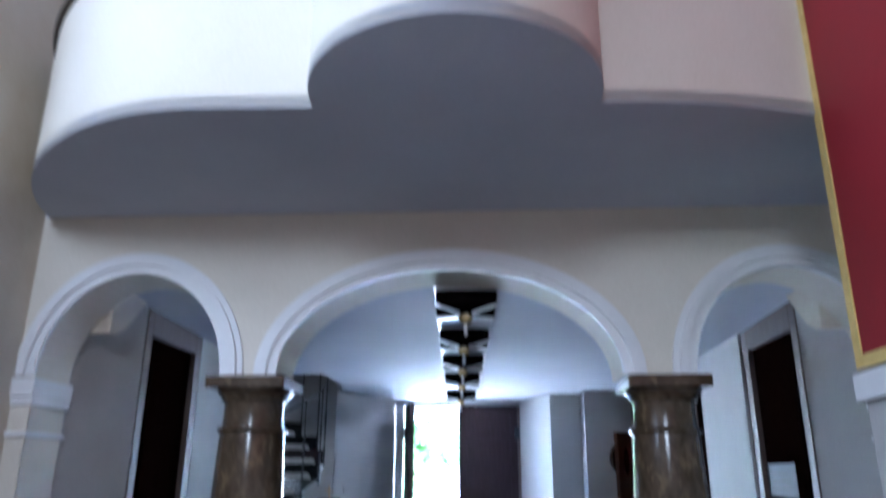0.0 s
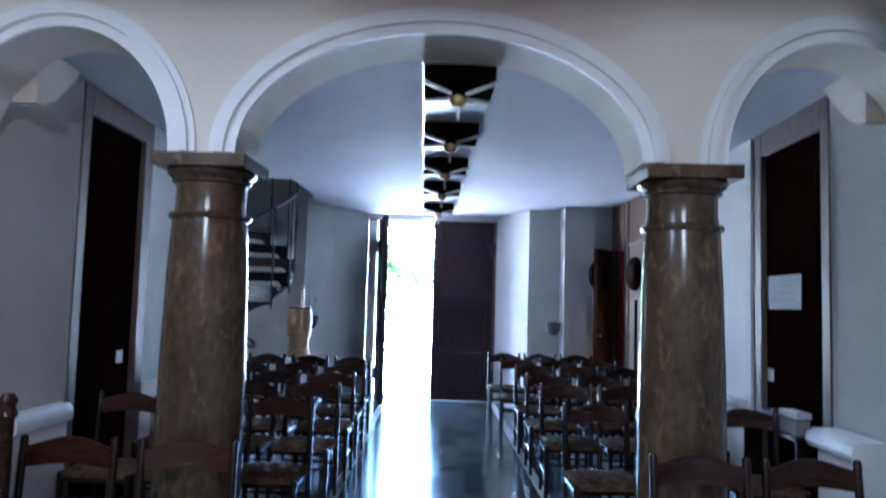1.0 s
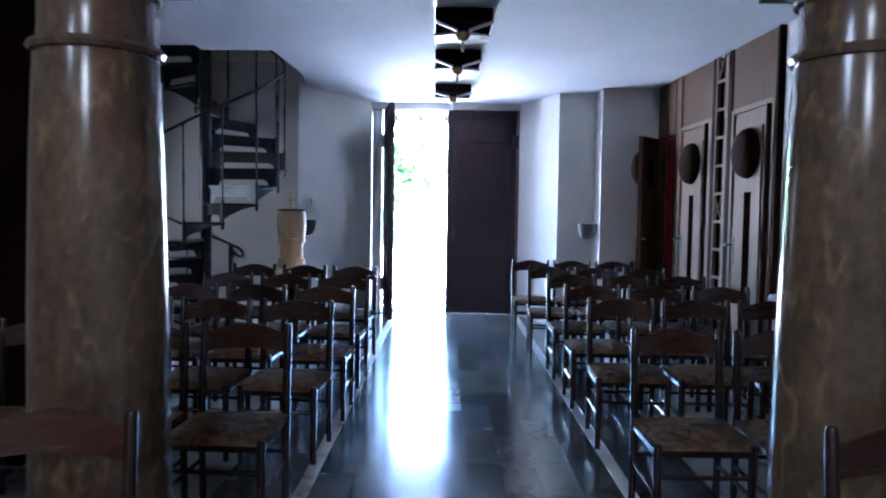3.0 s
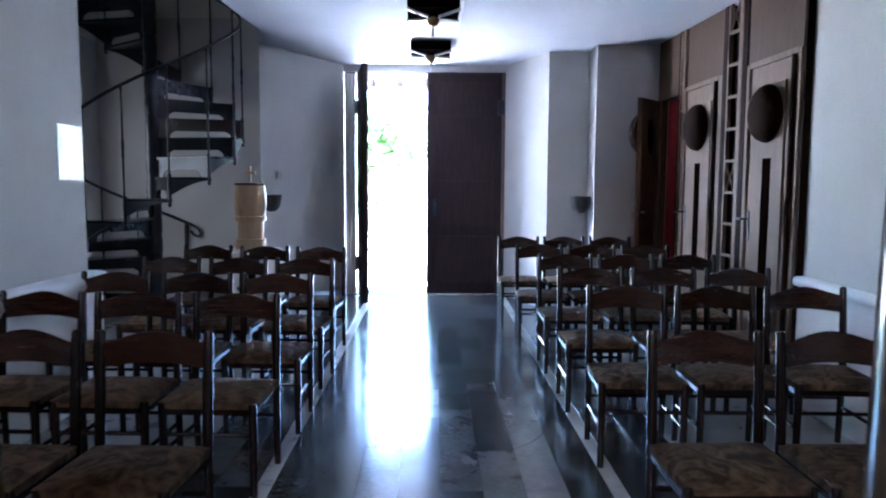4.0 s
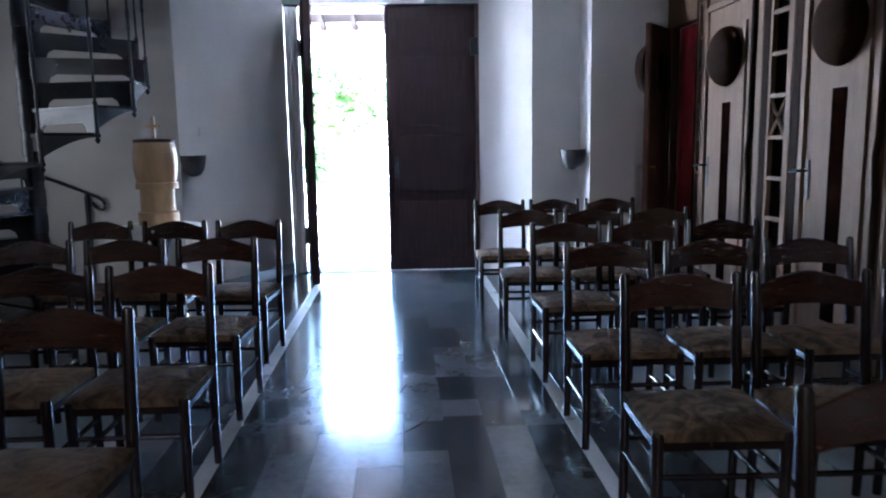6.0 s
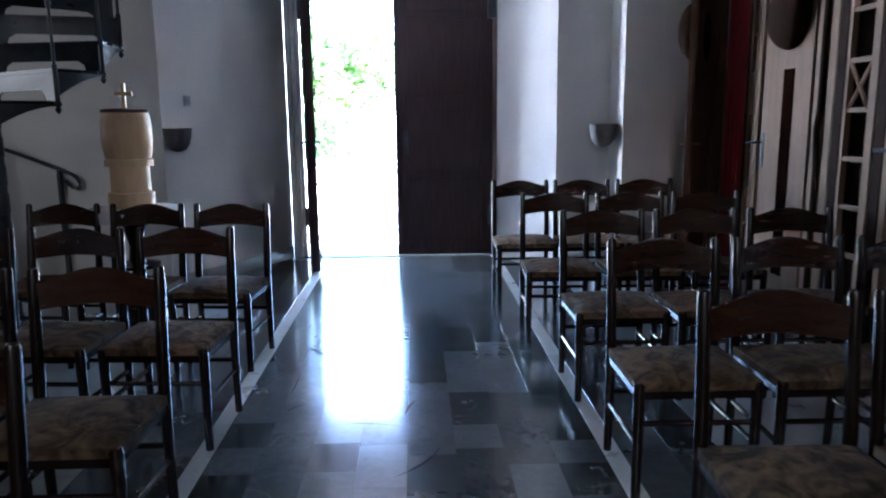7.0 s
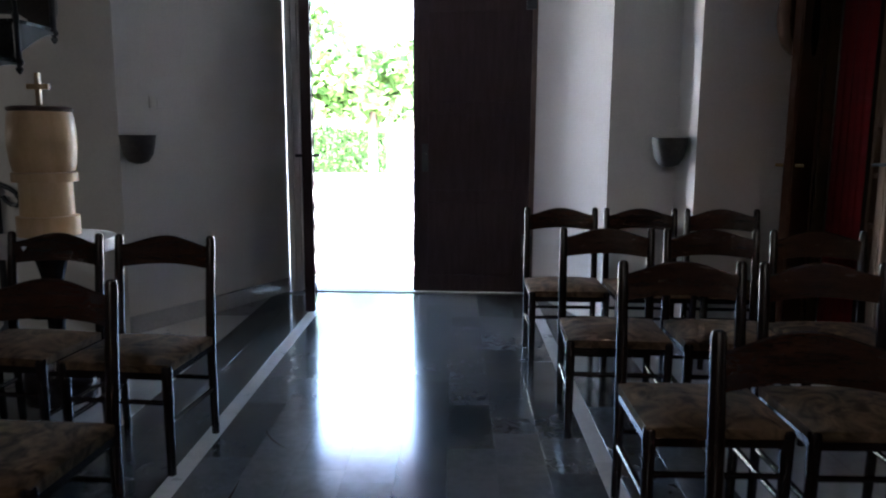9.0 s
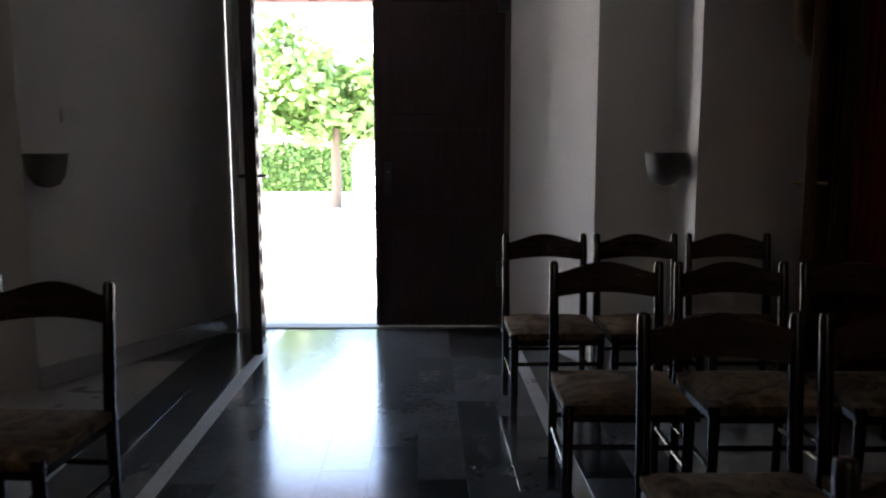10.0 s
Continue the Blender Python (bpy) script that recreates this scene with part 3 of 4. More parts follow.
part("threshold", boxes((-1.10, 0.765, YD - 0.04, YD + 0.085, -0.05, 0.008), bevel=0.004), STONE, fr)
part("doorstep", boxes((-1.238, 0.798, YD + 0.087, 13.5, -0.05, 0.002), bevel=0.004), GRAVEL, fr, "pale stone doorstep")


# ---- chairs ----
def chair():
    c = thing("dining_chair", "dark-stained wooden chair with a patterned brown upholstered seat", "chair", "chairs beside the aisle")
    W, D = 0.203, 0.20        # half spacing of the legs
    for x in (-W, W):
        part("rear_leg", tube([(x, D, 0.0), (x, D - 0.01, 0.30), (x, D - 0.008, 0.46), (x, D + 0.014, 0.70), (x, D + 0.03, 0.845), (x, D + 0.031, 0.857), (x, D + 0.032, 0.862)], [0.016, 0.0185, 0.0205, 0.019, 0.018, 0.0152, 0.007], 10), WOOD, c, "", True)
    for x in (-W, W):
        part("front_leg", tube([(x, -D, 0.0), (x, -D, 0.2), (x, -D, 0.418), (x, -D, 0.43), (x, -D, 0.433)], [0.0165, 0.0185, 0.021, 0.018, 0.012], 10), WOOD, c, "", True)
    for y in (-D, D - 0.01):
        part("seat_rail", boxes((-W, W, y - 0.011, y + 0.011, 0.375, 0.425), bevel=0.004), WOOD, c)
    for x in (-W, W):
        part("seat_rail", boxes((x - 0.011, x + 0.011, -D, D, 0.375, 0.425), bevel=0.004), WOOD, c)
    # cushion with a soft crown
    bm = bmesh.new()
    n = 8
    g = [[bm.verts.new((-0.216 + 0.432 * i / n, -0.212 + 0.40 * j / n, 0.43 + 0.026 * (1 - abs(2 * i / n - 1) ** 4) * (1 - abs(2 * j / n - 1) ** 4) + 0.006)) for j in range(n + 1)] for i in range(n + 1)]
    for i in range(n):
        for j in range(n):
            bm.faces.new((g[i][j], g[i + 1][j], g[i + 1][j + 1], g[i][j + 1]))
    rim = [e for e in bm.edges if e.is_boundary]
    ext = bmesh.ops.extrude_edge_only(bm, edges=rim)
    for v in [v for v in ext["geom"] if isinstance(v, bmesh.types.BMVert)]:
        v.co.z = 0.405
    part("seat", bm, FABRIC, c, "brown patterned fabric cushion", True)
    # bowed backrest with a raised middle
    bm = bmesh.new()
    n = 14
    rows = []
    for i in range(n + 1):
        u = -1 + 2 * i / n
        x = u * (W - 0.004)
        y = D + 0.018 + 0.035 * (1 - u * u)
        top = 0.815 + 0.042 * math.cos(u * math.pi / 2 * 0.98) ** 1.6
        low = 0.722 + 0.014 * math.cos(u * math.pi / 2)
        rows.append([bm.verts.new(p) for p in ((x, y - 0.009, low), (x, y - 0.007, top - 0.004), (x, y, top), (x, y + 0.009, top - 0.004), (x, y + 0.009, low))])
    for a, b in zip(rows, rows[1:]):
        for i in range(5):
            j = (i + 1) % 5
            bm.faces.new((a[i], a[j], b[j], b[i]))
    bm.faces.new(rows[0]), bm.faces.new(list(reversed(rows[-1])))
    part("backrest", bm, RAILWOOD, c, "", True)
    for x in (-W, W):
        part("stretcher", tube([(x, -D, 0.205), (x, D, 0.205)], 0.0105), WOOD, c, "", True)
    part("stretcher", tube([(-W, -D, 0.285), (W, -D, 0.285)], 0.0105), WOOD, c, "", True)
    part("stretcher", tube([(-W, D, 0.25), (W, D, 0.25)], 0.0105), WOOD, c, "", True)
    return c


# rows of chairs: outer edge of the aisle post, y of the rear legs, number, spacing, slant
ROWS_L = ((-0.786, 9.915, 3, 0.505, -0.09), (-0.727, 8.985, 3, 0.495, -0.02), (-0.701, 8.085, 3, 0.5, -0.02), (-0.714, 7.265, 3, 0.495, -0.02), (-0.742, 6.345, 3, 0.495, 0.0), (-0.782, 4.825, 2, 0.535, 0.0))
ROWS_R = ((0.641, 11.335, 3, 0.475, 0.0), (0.735, 10.36, 3, 0.485, -0.02), (0.841, 9.445, 3, 0.48, 0.0), (0.865, 8.53, 3, 0.49, 0.0), (0.894, 7.65, 3, 0.485, 0.0), (0.91, 6.43, 3, 0.485, 0.0), (1.045, 4.83, 2, 0.497, 0.0))
rng = random.Random(4)
first = None
for rows_, s in ((ROWS_L, -1), (ROWS_R, 1)):
    for x, y, count, gap, slant in rows_:
        for i in range(count):
            cx = x + s * (0.214 + gap * i)
            m = pose(cx, y - 0.2 + slant * (cx - x), 0, 0, 0, rng.uniform(-1.8, 1.8) + math.degrees(math.atan(slant)) * 0.5)
            if first is None:
                first = chair()
                first.matrix_basis = m
            else:
                copy_thing(first, m)


# ---- spiral stair ----
def spiral_stair():
    st = thing("spiral_staircase", "black cast-iron spiral staircase with pierced risers and slim balusters", "staircase", "", pose(PX, PY, 0))
    R, rise, step = 0.82, 0.186, 25.2

    def at(n, r, z):
        a = radians(-33.8 + step * (n - 9))
        return (r * math.cos(a), r * math.sin(a), z)

    part("pole", lathe([(0.07, 0), (0.07, 0.05), (0.058, 0.06), (0.058, 4.4), (0.03, 4.45)], seg=20), IRON, st, "", True)
    for n in range(1, 20):
        z = rise * n - 0.034
        turn = pose(0, 0, 0, 0, 0, -33.8 + step * (n - 9))
        # wedge tread, its front edge on the local x axis
        rim = [(R * math.cos(radians(step * 1.04 * i / 5)), R * math.sin(radians(step * 1.04 * i / 5))) for i in range(6)]
        bm = prism([(0.05, -0.015), (R, -0.015)] + rim[1:] + [(0.045, 0.05)], "z", z - 0.022, z)
        bm.transform(turn)
        tread = part("tread", bm, TREAD, st)
        part("collar", lathe([(0.056, z - 0.16), (0.063, z - 0.155), (0.063, z - 0.03), (0.06, z - 0.022)], seg=14), IRON, tread, "", True)
        # riser with a long opening over the tread below
        lo, mid, hi = z - rise, z - 0.118, z - 0.022
        bm = prism([(0.058, lo), (0.15, lo), (0.165, mid - 0.025), (0.205, mid), (R - 0.16, mid), (R - 0.12, mid - 0.025), (R - 0.105, lo), (R - 0.015, lo), (R - 0.015, hi), (0.058, hi)], "y", -0.006, 0.006)
        bm.transform(turn)
        part("riser", bm, TREAD, st)
        # arched apron under the outer edge
        bm = bmesh.new()
        rows = []
        for i in range(9):
            f = i / 8
            low = z - 0.03 - 0.135 * (1 - f) ** 1.9
            rows.append([bm.verts.new(at(n + f, r, h)) for r, h in ((R - 0.012, low), (R + 0.004, low), (R + 0.004, z - 0.02), (R - 0.012, z - 0.02))])
        for p, q in zip(rows, rows[1:]):
            for i in range(4):
                bm.faces.new((p[i], p[(i + 1) % 4], q[(i + 1) % 4], q[i]))
        bm.faces.new(rows[0]), bm.faces.new(list(reversed(rows[-1])))
        part("apron", bm, IRON, st)
        # baluster through the front corner, with a drop finial
        bx, by, _ = at(n, R, 0)
        b0 = z - rise
        top = rail_height(n, rise)
        part("baluster", lathe([(0.003, b0 - 0.075), (0.014, b0 - 0.062), (0.019, b0 - 0.048), (0.01, b0 - 0.036), (0.022, b0 - 0.026), (0.022, b0 - 0.012), (0.015, b0), (0.015, z), (0.018, z + 0.012), (0.0095, z + 0.03), (0.0095, z + 0.34), (0.016, z + 0.36), (0.0115, z + 0.38), (0.016, z + 0.47), (0.0095, z + 0.5), (0.0085, top - 0.05), (0.0135, top - 0.03), (0.01, top)], bx, by, 10), IRON, st, "slim turned iron baluster", True)
    rail = [at(-0.62 + 0.25 * i, R, rail_height(-0.62 + 0.25 * i, rise)) for i in range(79)]
    p0, p1 = Vector(rail[0]), Vector(rail[2])
    out = (p0 - p1).normalized()
    curl = [tuple(p0 + out * 0.06 * math.sin(radians(d)) - Vector((0, 0, 0.05 - 0.05 * math.cos(radians(d))))) for d in (250, 215, 180, 145, 110, 75, 40)]
    part("handrail", tube(curl + rail, 0.015), IRON, st, "", True)
    nx, ny, nz = at(-0.35, R, rail_height(-0.35, rise))
    part("newel", lathe([(0.05, 0), (0.05, 0.03), (0.024, 0.06), (0.02, 0.5), (0.026, 0.56), (0.02, 0.62), (0.022, nz - 0.05), (0.014, nz)], nx, ny, 12), IRON, st, "", True)


def rail_height(n, rise):
    return 0.94 + 0.155 * (n + 0.62) if n < 4 else rise * n + 0.906


spiral_stair()


# ---- font ----
def font(cx, cy):
    f = thing("baptismal_font", "light oak font with a small cross, standing on a round table", "font", "", pose(cx, cy, 0))
    part("pedestal", lathe([(0.13, 0.807), (0.137, 0.81), (0.137, 0.84), (0.137, 0.9), (0.118, 0.905), (0.115, 1.06), (0.14, 1.065)], seg=32), FONTWOOD, f, "", True)
    part("collar", lathe([(0.1, 1.06), (0.142, 1.062), (0.142, 1.105), (0.1, 1.11)], seg=32), FONTWOOD, f, "", True)
    part("basin", lathe([(0.13, 1.108), (0.14, 1.15), (0.148, 1.22), (0.148, 1.29), (0.14, 1.36), (0.132, 1.385)], seg=32), FONTWOOD, f, "", True)
    part("lid", lathe([(0.13, 1.384), (0.139, 1.388), (0.139, 1.402), (0.12, 1.408), (0.02, 1.412)], seg=32), FRAMEWOOD, f, "", True)
    part("cross", boxes((-0.011, 0.011, -0.009, 0.009, 1.408, 1.56), (-0.052, -0.011, -0.009, 0.009, 1.485, 1.51), (0.011, 0.052, -0.009, 0.009, 1.485, 1.51)), FONTWOOD, f)


def pedestal_table(cx, cy):
    t = thing("pedestal_table", "small round table on a dark turned pedestal with a white cloth", "table", "", pose(cx, cy, 0))
    part("tabletop", lathe([(0.05, 0.755), (0.27, 0.757), (0.285, 0.77), (0.285, 0.79), (0.05, 0.792)], seg=36), WOOD, t, "", True)
    part("stem", lathe([(0.05, 0.27), (0.038, 0.33), (0.04, 0.4), (0.13, 0.425), (0.14, 0.45), (0.05, 0.475), (0.04, 0.56), (0.07, 0.68), (0.11, 0.755)], seg=28), WOOD, t, "", True)
    part("foot", lathe([(0.16, 0.0), (0.165, 0.06), (0.158, 0.14), (0.12, 0.22), (0.05, 0.272)], seg=32), WOOD, t, "dark rounded foot", True)
    part("cloth", lathe([(0.289, 0.735), (0.2905, 0.795), (0.28, 0.802), (0.02, 0.806)], seg=36), PAPER, t, "white cloth", True)


pedestal_table(-1.69, 10.3)
font(-1.69, 10.3)


# ---- holy-water bowls ----
def bowl(x, y, turn):
    ob = part("holy_water_bowl", lathe([(0.02, -0.17), (0.06, -0.155), (0.09, -0.11), (0.104, -0.04), (0.108, 0.0), (0.112, 0.01), (0.09, 0.01), (0.08, -0.03), (0.02, -0.06)], seg=24), STONE, None, "", True)
    ob.matrix_basis = pose(x, y, 1.27, 0, 0, turn)
    tagged(ob, "dark grey stone holy-water bowl on the wall", "bowl", "holy-water bowls")


bowl(1.53, 11.57, 0)
bowl(-1.79, 11.47, 0)


# ---- ceiling lamps ----
def lamp(x, y, turn):
    c = thing("ceiling_lamp", "dark glass ceiling lamp with crossed metal straps and a brass boss", "lamp", "lamps along the ceiling", pose(x, y, 0, 0, 0, turn))
    h, z0, z1 = 0.2, ZC - 0.145, ZC - 0.168
    part("housing", prism([(-h, -h), (-h * 0.5, -h - 0.02), (h * 0.5, -h - 0.02), (h, -h), (h, h), (h * 0.5, h + 0.02), (-h * 0.5, h + 0.02), (-h, h)], "z", z0 - 0.003, ZC - 0.06), LAMPGLASS, c)
    bm = bmesh.new()
    a = [bm.verts.new((sx * h, sy * h, z0 - 0.004)) for sx, sy in ((-1, -1), (1, -1), (1, 1), (-1, 1))]
    b = [bm.verts.new((sx * 0.04, sy * 0.04, z1)) for sx, sy in ((-1, -1), (1, -1), (1, 1), (-1, 1))]
    for i in range(4):
        bm.faces.new((a[i], a[(i + 1) % 4], b[(i + 1) % 4], b[i]))
    bm.faces.new(b), bm.faces.new(list(reversed(a)))
    part("shade", bm, LAMPGLASS, c, "nearly black glass shade")
    for sx, sy in ((-1, -1), (1, -1), (1, 1), (-1, 1)):
        part("strap", tube([(sx * h, sy * h, z0 - 0.008), (sx * 0.045, sy * 0.045, z1 - 0.006)], 0.0125, 6), PLASTIC, c, "", True)
    part("boss", lathe([(0.012, z1 - 0.075), (0.034, z1 - 0.066), (0.048, z1 - 0.04), (0.05, z1 - 0.02), (0.03, z1 - 0.008), (0.012, z1)], seg=20), BRASS, c, "", True)
    part("stem", lathe([(0.006, z1 - 0.15), (0.011, z1 - 0.145), (0.011, z1 - 0.07)], seg=12), PLASTIC, c, "", True)


for y in (5.70, 6.96, 8.22, 9.50, 11.2):
    lamp(0.15 - 0.043 * (y - 5.82), y, 2.5)
tagged(part("lamp_board", prism([(-0.045, 5.5), (0.375, 5.5), (0.15, 11.9), (-0.31, 11.9)], "z", ZC - 0.058, ZC - 0.002), BOARD), "long white board carrying the ceiling lamps", "board")


# ---- confessional ----
def confessional():
    c = thing("confessional", "wooden confessional wall with pale doors, dark trim and lattice strips", "confessional", "", pose(2.40, 8.24, 0, 0, 0, 2.4))
    L, Z, K = 2.86, ZC - 0.004, 1.1      # K spreads the plan along the wall

    def bx(u0, u1, d0, d1, z0, z1, bv=0.0):
        return boxes((-d1, -d0, K * u0, K * u1, z0, z1), bevel=bv)
    part("back_panel", bx(0.155, 2.22, -0.10, -0.06, 0, Z), BLACK, c, "dark backing")
    part("upper_panel", bx(0.22, 0.93, -0.06, 0.0, 2.30, Z), PANEL, c)
    part("upper_panel", bx(1.34, 2.07, -0.06, 0.0, 2.30, Z), PANEL, c)
    part("upper_panel", bx(2.23, L - 0.05, -0.06, 0.0, 2.26, Z), PANEL, c)
    part("end_panel", bx(2.70, L - 0.05, -0.06, 0.0, 0, 2.256), PANEL, c)
    for u0, u1 in ((0.168, 0.188), (0.935, 1.01), (1.262, 1.335), (2.225, 2.26)):
        part("dark_post", bx(u0, u1, -0.06, 0.012, 0, Z, 0.006), BLACK, c)
    for u0, u1 in ((0.22, 0.25), (0.885, 0.93), (1.34, 1.40), (2.075, 2.10)):
        part("pale_jamb", bx(u0, u1, -0.06, 0.012, 0, 2.296, 0.004), PALEWOOD, c)
    for u0, u1 in ((0.255, 0.88), (1.405, 2.07)):
        part("pale_header", bx(u0, u1, -0.05, 0.012, 2.262, 2.304, 0.003), PALEWOOD, c)
    for u in (K * 0.255, K * 1.405):
        trim = tube([(-0.02, u + 0.03, 0.02), (-0.02, u + 0.03, 1.05), (-0.03, u + 0.025, 1.15), (-0.03, u + 0.035, 1.25), (-0.02, u + 0.03, 1.35), (-0.02, u + 0.03, 2.26)], 0.018, 8)
        part("dark_trim", trim, BLACK, c, "", True)
    # lattice strips
    for u0, u1, crosses in ((1.02, 1.255, (1.34, 2.60)), (2.105, 2.22, (1.34, 2.56))):
        part("lattice_rail", bx(u0, u0 + 0.05, -0.02, 0.012, 0, Z), PALEWOOD, c)
        part("lattice_rail", bx(u1 - 0.022, u1, -0.02, 0.012, 0, Z), PALEWOOD, c)
        for k in range(12):
            z = 0.10 + 0.25 * k
            if z < Z - 0.05:
                part("lattice_rung", bx(u0 + 0.05, u1 - 0.022, -0.015, 0.008, z - 0.012, z + 0.012), PALEWOOD, c)
        for z0 in crosses:
            for a, q in ((0, 1), (1, 0)):
                p0, p1 = K * (u0 + 0.05), K * (u1 - 0.022)
                part("lattice_cross", tube([(-0.003, p0, z0 + a * 0.25), (-0.003, p1, z0 + q * 0.25)], 0.011, 6), PALEWOOD, c)
    # doors
    def door(u0, u1, label):
        d = part("door", bx(u0, u1, -0.05, -0.005, 0.02, 2.26, 0.003), PALEWOOD, c, label)
        mid = (u0 + u1) / 2
        part("raised_field", bx(u0 + 0.08, u1 - 0.08, -0.005, 0.008, 0.25, 2.12, 0.006), PALEWOOD, d)
        part("slot", bx(mid - 0.055, mid + 0.055, 0.006, 0.012, 0.35, 1.60), LEAFDARK, d, "dark narrow glass")
        disc(d, mid, 1.91, 1)
        hp = part("handle_plate", bx(u1 - 0.05, u1 - 0.02, -0.005, 0.004, 1.0, 1.22, 0.002), STONE, d)
        part("lever", tube([(0, K * u1 - 0.035, 1.16), (-0.055, K * u1 - 0.035, 1.16), (-0.055, K * u1 + 0.07, 1.155)], 0.009, 8), IRON, d, "", True)
        return d

    def disc(parent, u, z, s):
        bm = lathe([(0.195, 0.0), (0.203, 0.01), (0.2, 0.03), (0.188, 0.058), (0.16, 0.085), (0.115, 0.104), (0.06, 0.114), (0.01, 0.116)], seg=36)
        bm.transform(Matrix.Translation((-0.006 * s, K * u, z)) @ pose(0, 0, 0, 0, -90 * s, 0))
        part("round_boss", bm, BOSSWOOD, parent, "large dark round boss", True)

    door(0.315, 0.88, "pale veneered door with a dark glass slot")
    door(1.465, 2.07, "pale veneered door with a dark glass slot")
    # open bay with a red curtain
    bm = bmesh.new()
    cols = []
    for i in range(41):
        u = K * (2.26 + 0.44 * i / 40)
        d = 0.02 * math.sin(i * 1.15) + 0.006 * math.sin(i * 2.7)
        cols.append((bm.verts.new((0.07 + d, u, 0.03)), bm.verts.new((0.07 + d * 0.7, u, 2.25))))
    for a, q in zip(cols, cols[1:]):
        bm.faces.new((a[0], q[0], q[1], a[1]))
    ob = part("curtain", bm, CURTAIN, c, "deep red curtain in the open bay", True)
    sol = ob.modifiers.new("thickness", "SOLIDIFY")
    sol.thickness = 0.006
    # leaf standing open
    leaf = part("open_door", boxes((-0.47, -0.005, 0.0, 0.04, 0.02, 2.25), bevel=0.003), OPENDOOR, c, "brown inner face of the open door")
    leaf.matrix_basis = pose(-0.012, K * 2.70, 0, 0, 0, 49)
    part("oval_glass", oval(), LAMPGLASS, leaf, "dark oval glass")
    for x in (-0.44, -0.05):
        part("stile", boxes((x - 0.025, x + 0.025, -0.008, 0.0, 0.03, 2.24), bevel=0.002), OPENDOOR, leaf)
    part("lever", tube([(-0.43, -0.05, 1.14), (-0.43, 0.09, 1.14)], 0.009), BRASS, leaf, "", True)
    bm = lathe([(0.195, 0.0), (0.203, 0.01), (0.2, 0.03), (0.188, 0.058), (0.16, 0.085), (0.115, 0.104), (0.06, 0.114), (0.01, 0.116)], seg=36)
    bm.transform(Matrix.Translation((-0.30, 0.04, 1.91)) @ pose(0, 0, 0, -90, 0, 0))
    part("round_boss", bm, BOSSWOOD, leaf, "large dark round boss", True)


def oval():
    bm = bmesh.new()
    r = [bm.verts.new((-0.24 + 0.07 * math.cos(a), -0.004, 1.88 + 0.17 * math.sin(a))) for a in (math.tau * i / 28 for i in range(28))]
    q = [bm.verts.new((v.co.x, 0.002, v.co.z)) for v in r]
    bm.faces.new(r), bm.faces.new(list(reversed(q)))
    for i in range(28):
        bm.faces.new((r[i], q[i], q[(i + 1) % 28], r[(i + 1) % 28]))
    return bm


confessional()


# ---- carved armchair beside the sanctuary ----
def carved_seat():
    c = thing("carved_armchair", "dark reddish carved wooden armchair with a crested back", "armchair", "", pose(-1.86, 4.25, 0, 0, 0, 8))
    for x in (-0.27, 0.27):
        part("back_post", lathe([(0.028, 0), (0.028, 0.98), (0.04, 1.0), (0.03, 1.03), (0.038, 1.06), (0.02, 1.085)], x, 0.24, 12), RAILWOOD, c, "", True)
        part("front_leg", lathe([(0.028, 0), (0.022, 0.2), (0.032, 0.3), (0.028, 0.62)], x, -0.24, 12), RAILWOOD, c, "", True)
        part("arm", tube([(x, 0.24, 0.70), (x, 0.0, 0.68), (x, -0.2, 0.66), (x, -0.3, 0.63)], [0.022, 0.022, 0.026, 0.018], 8), RAILWOOD, c, "", True)
    crest = [(-0.27, 0.92), (-0.27, 1.0), (-0.2, 1.04), (-0.12, 1.03), (-0.06, 1.1), (0, 1.14), (0.06, 1.1), (0.12, 1.03), (0.2, 1.04), (0.27, 1.0), (0.27, 0.92)]
    part("crest", prism(crest, "y", 0.22, 0.26), RAILWOOD, c)
    part("back_panel", boxes((-0.25, 0.25, 0.225, 0.255, 0.52, 0.92), bevel=0.004), RAILWOOD, c)
    part("seat", boxes((-0.29, 0.29, -0.26, 0.25, 0.40, 0.47), bevel=0.015), FABRIC, c)


carved_seat()

# ---- small things on the walls ----
sheet = tagged(part("wall_notice", boxes((XL + 0.002, XL + 0.006, 8.11, 8.40, 1.42, 1.76), bevel=0.001), GLOSSY), "glossy plastic-covered notice on the white wall", "notice")
part("picture_block", boxes((XL + 0.0062, XL + 0.008, 8.15, 8.36, 1.47, 1.68)), GLOSSY, sheet)
sw = tagged(part("light_switch", boxes((-0.05, 0.05, -0.012, 0.0, -0.04, 0.04), bevel=0.003), WHITE), "white double light switch on the splayed wall", "switch")
sw.matrix_basis = pose(-1.7545, 11.668, 1.49, 0, 0, 62.2)
part("rocker", boxes((-0.04, -0.004, -0.016, -0.012, -0.03, 0.03)), WHITE, sw)
part("rocker", boxes((0.004, 0.04, -0.016, -0.012, -0.03, 0.03)), WHITE, sw)


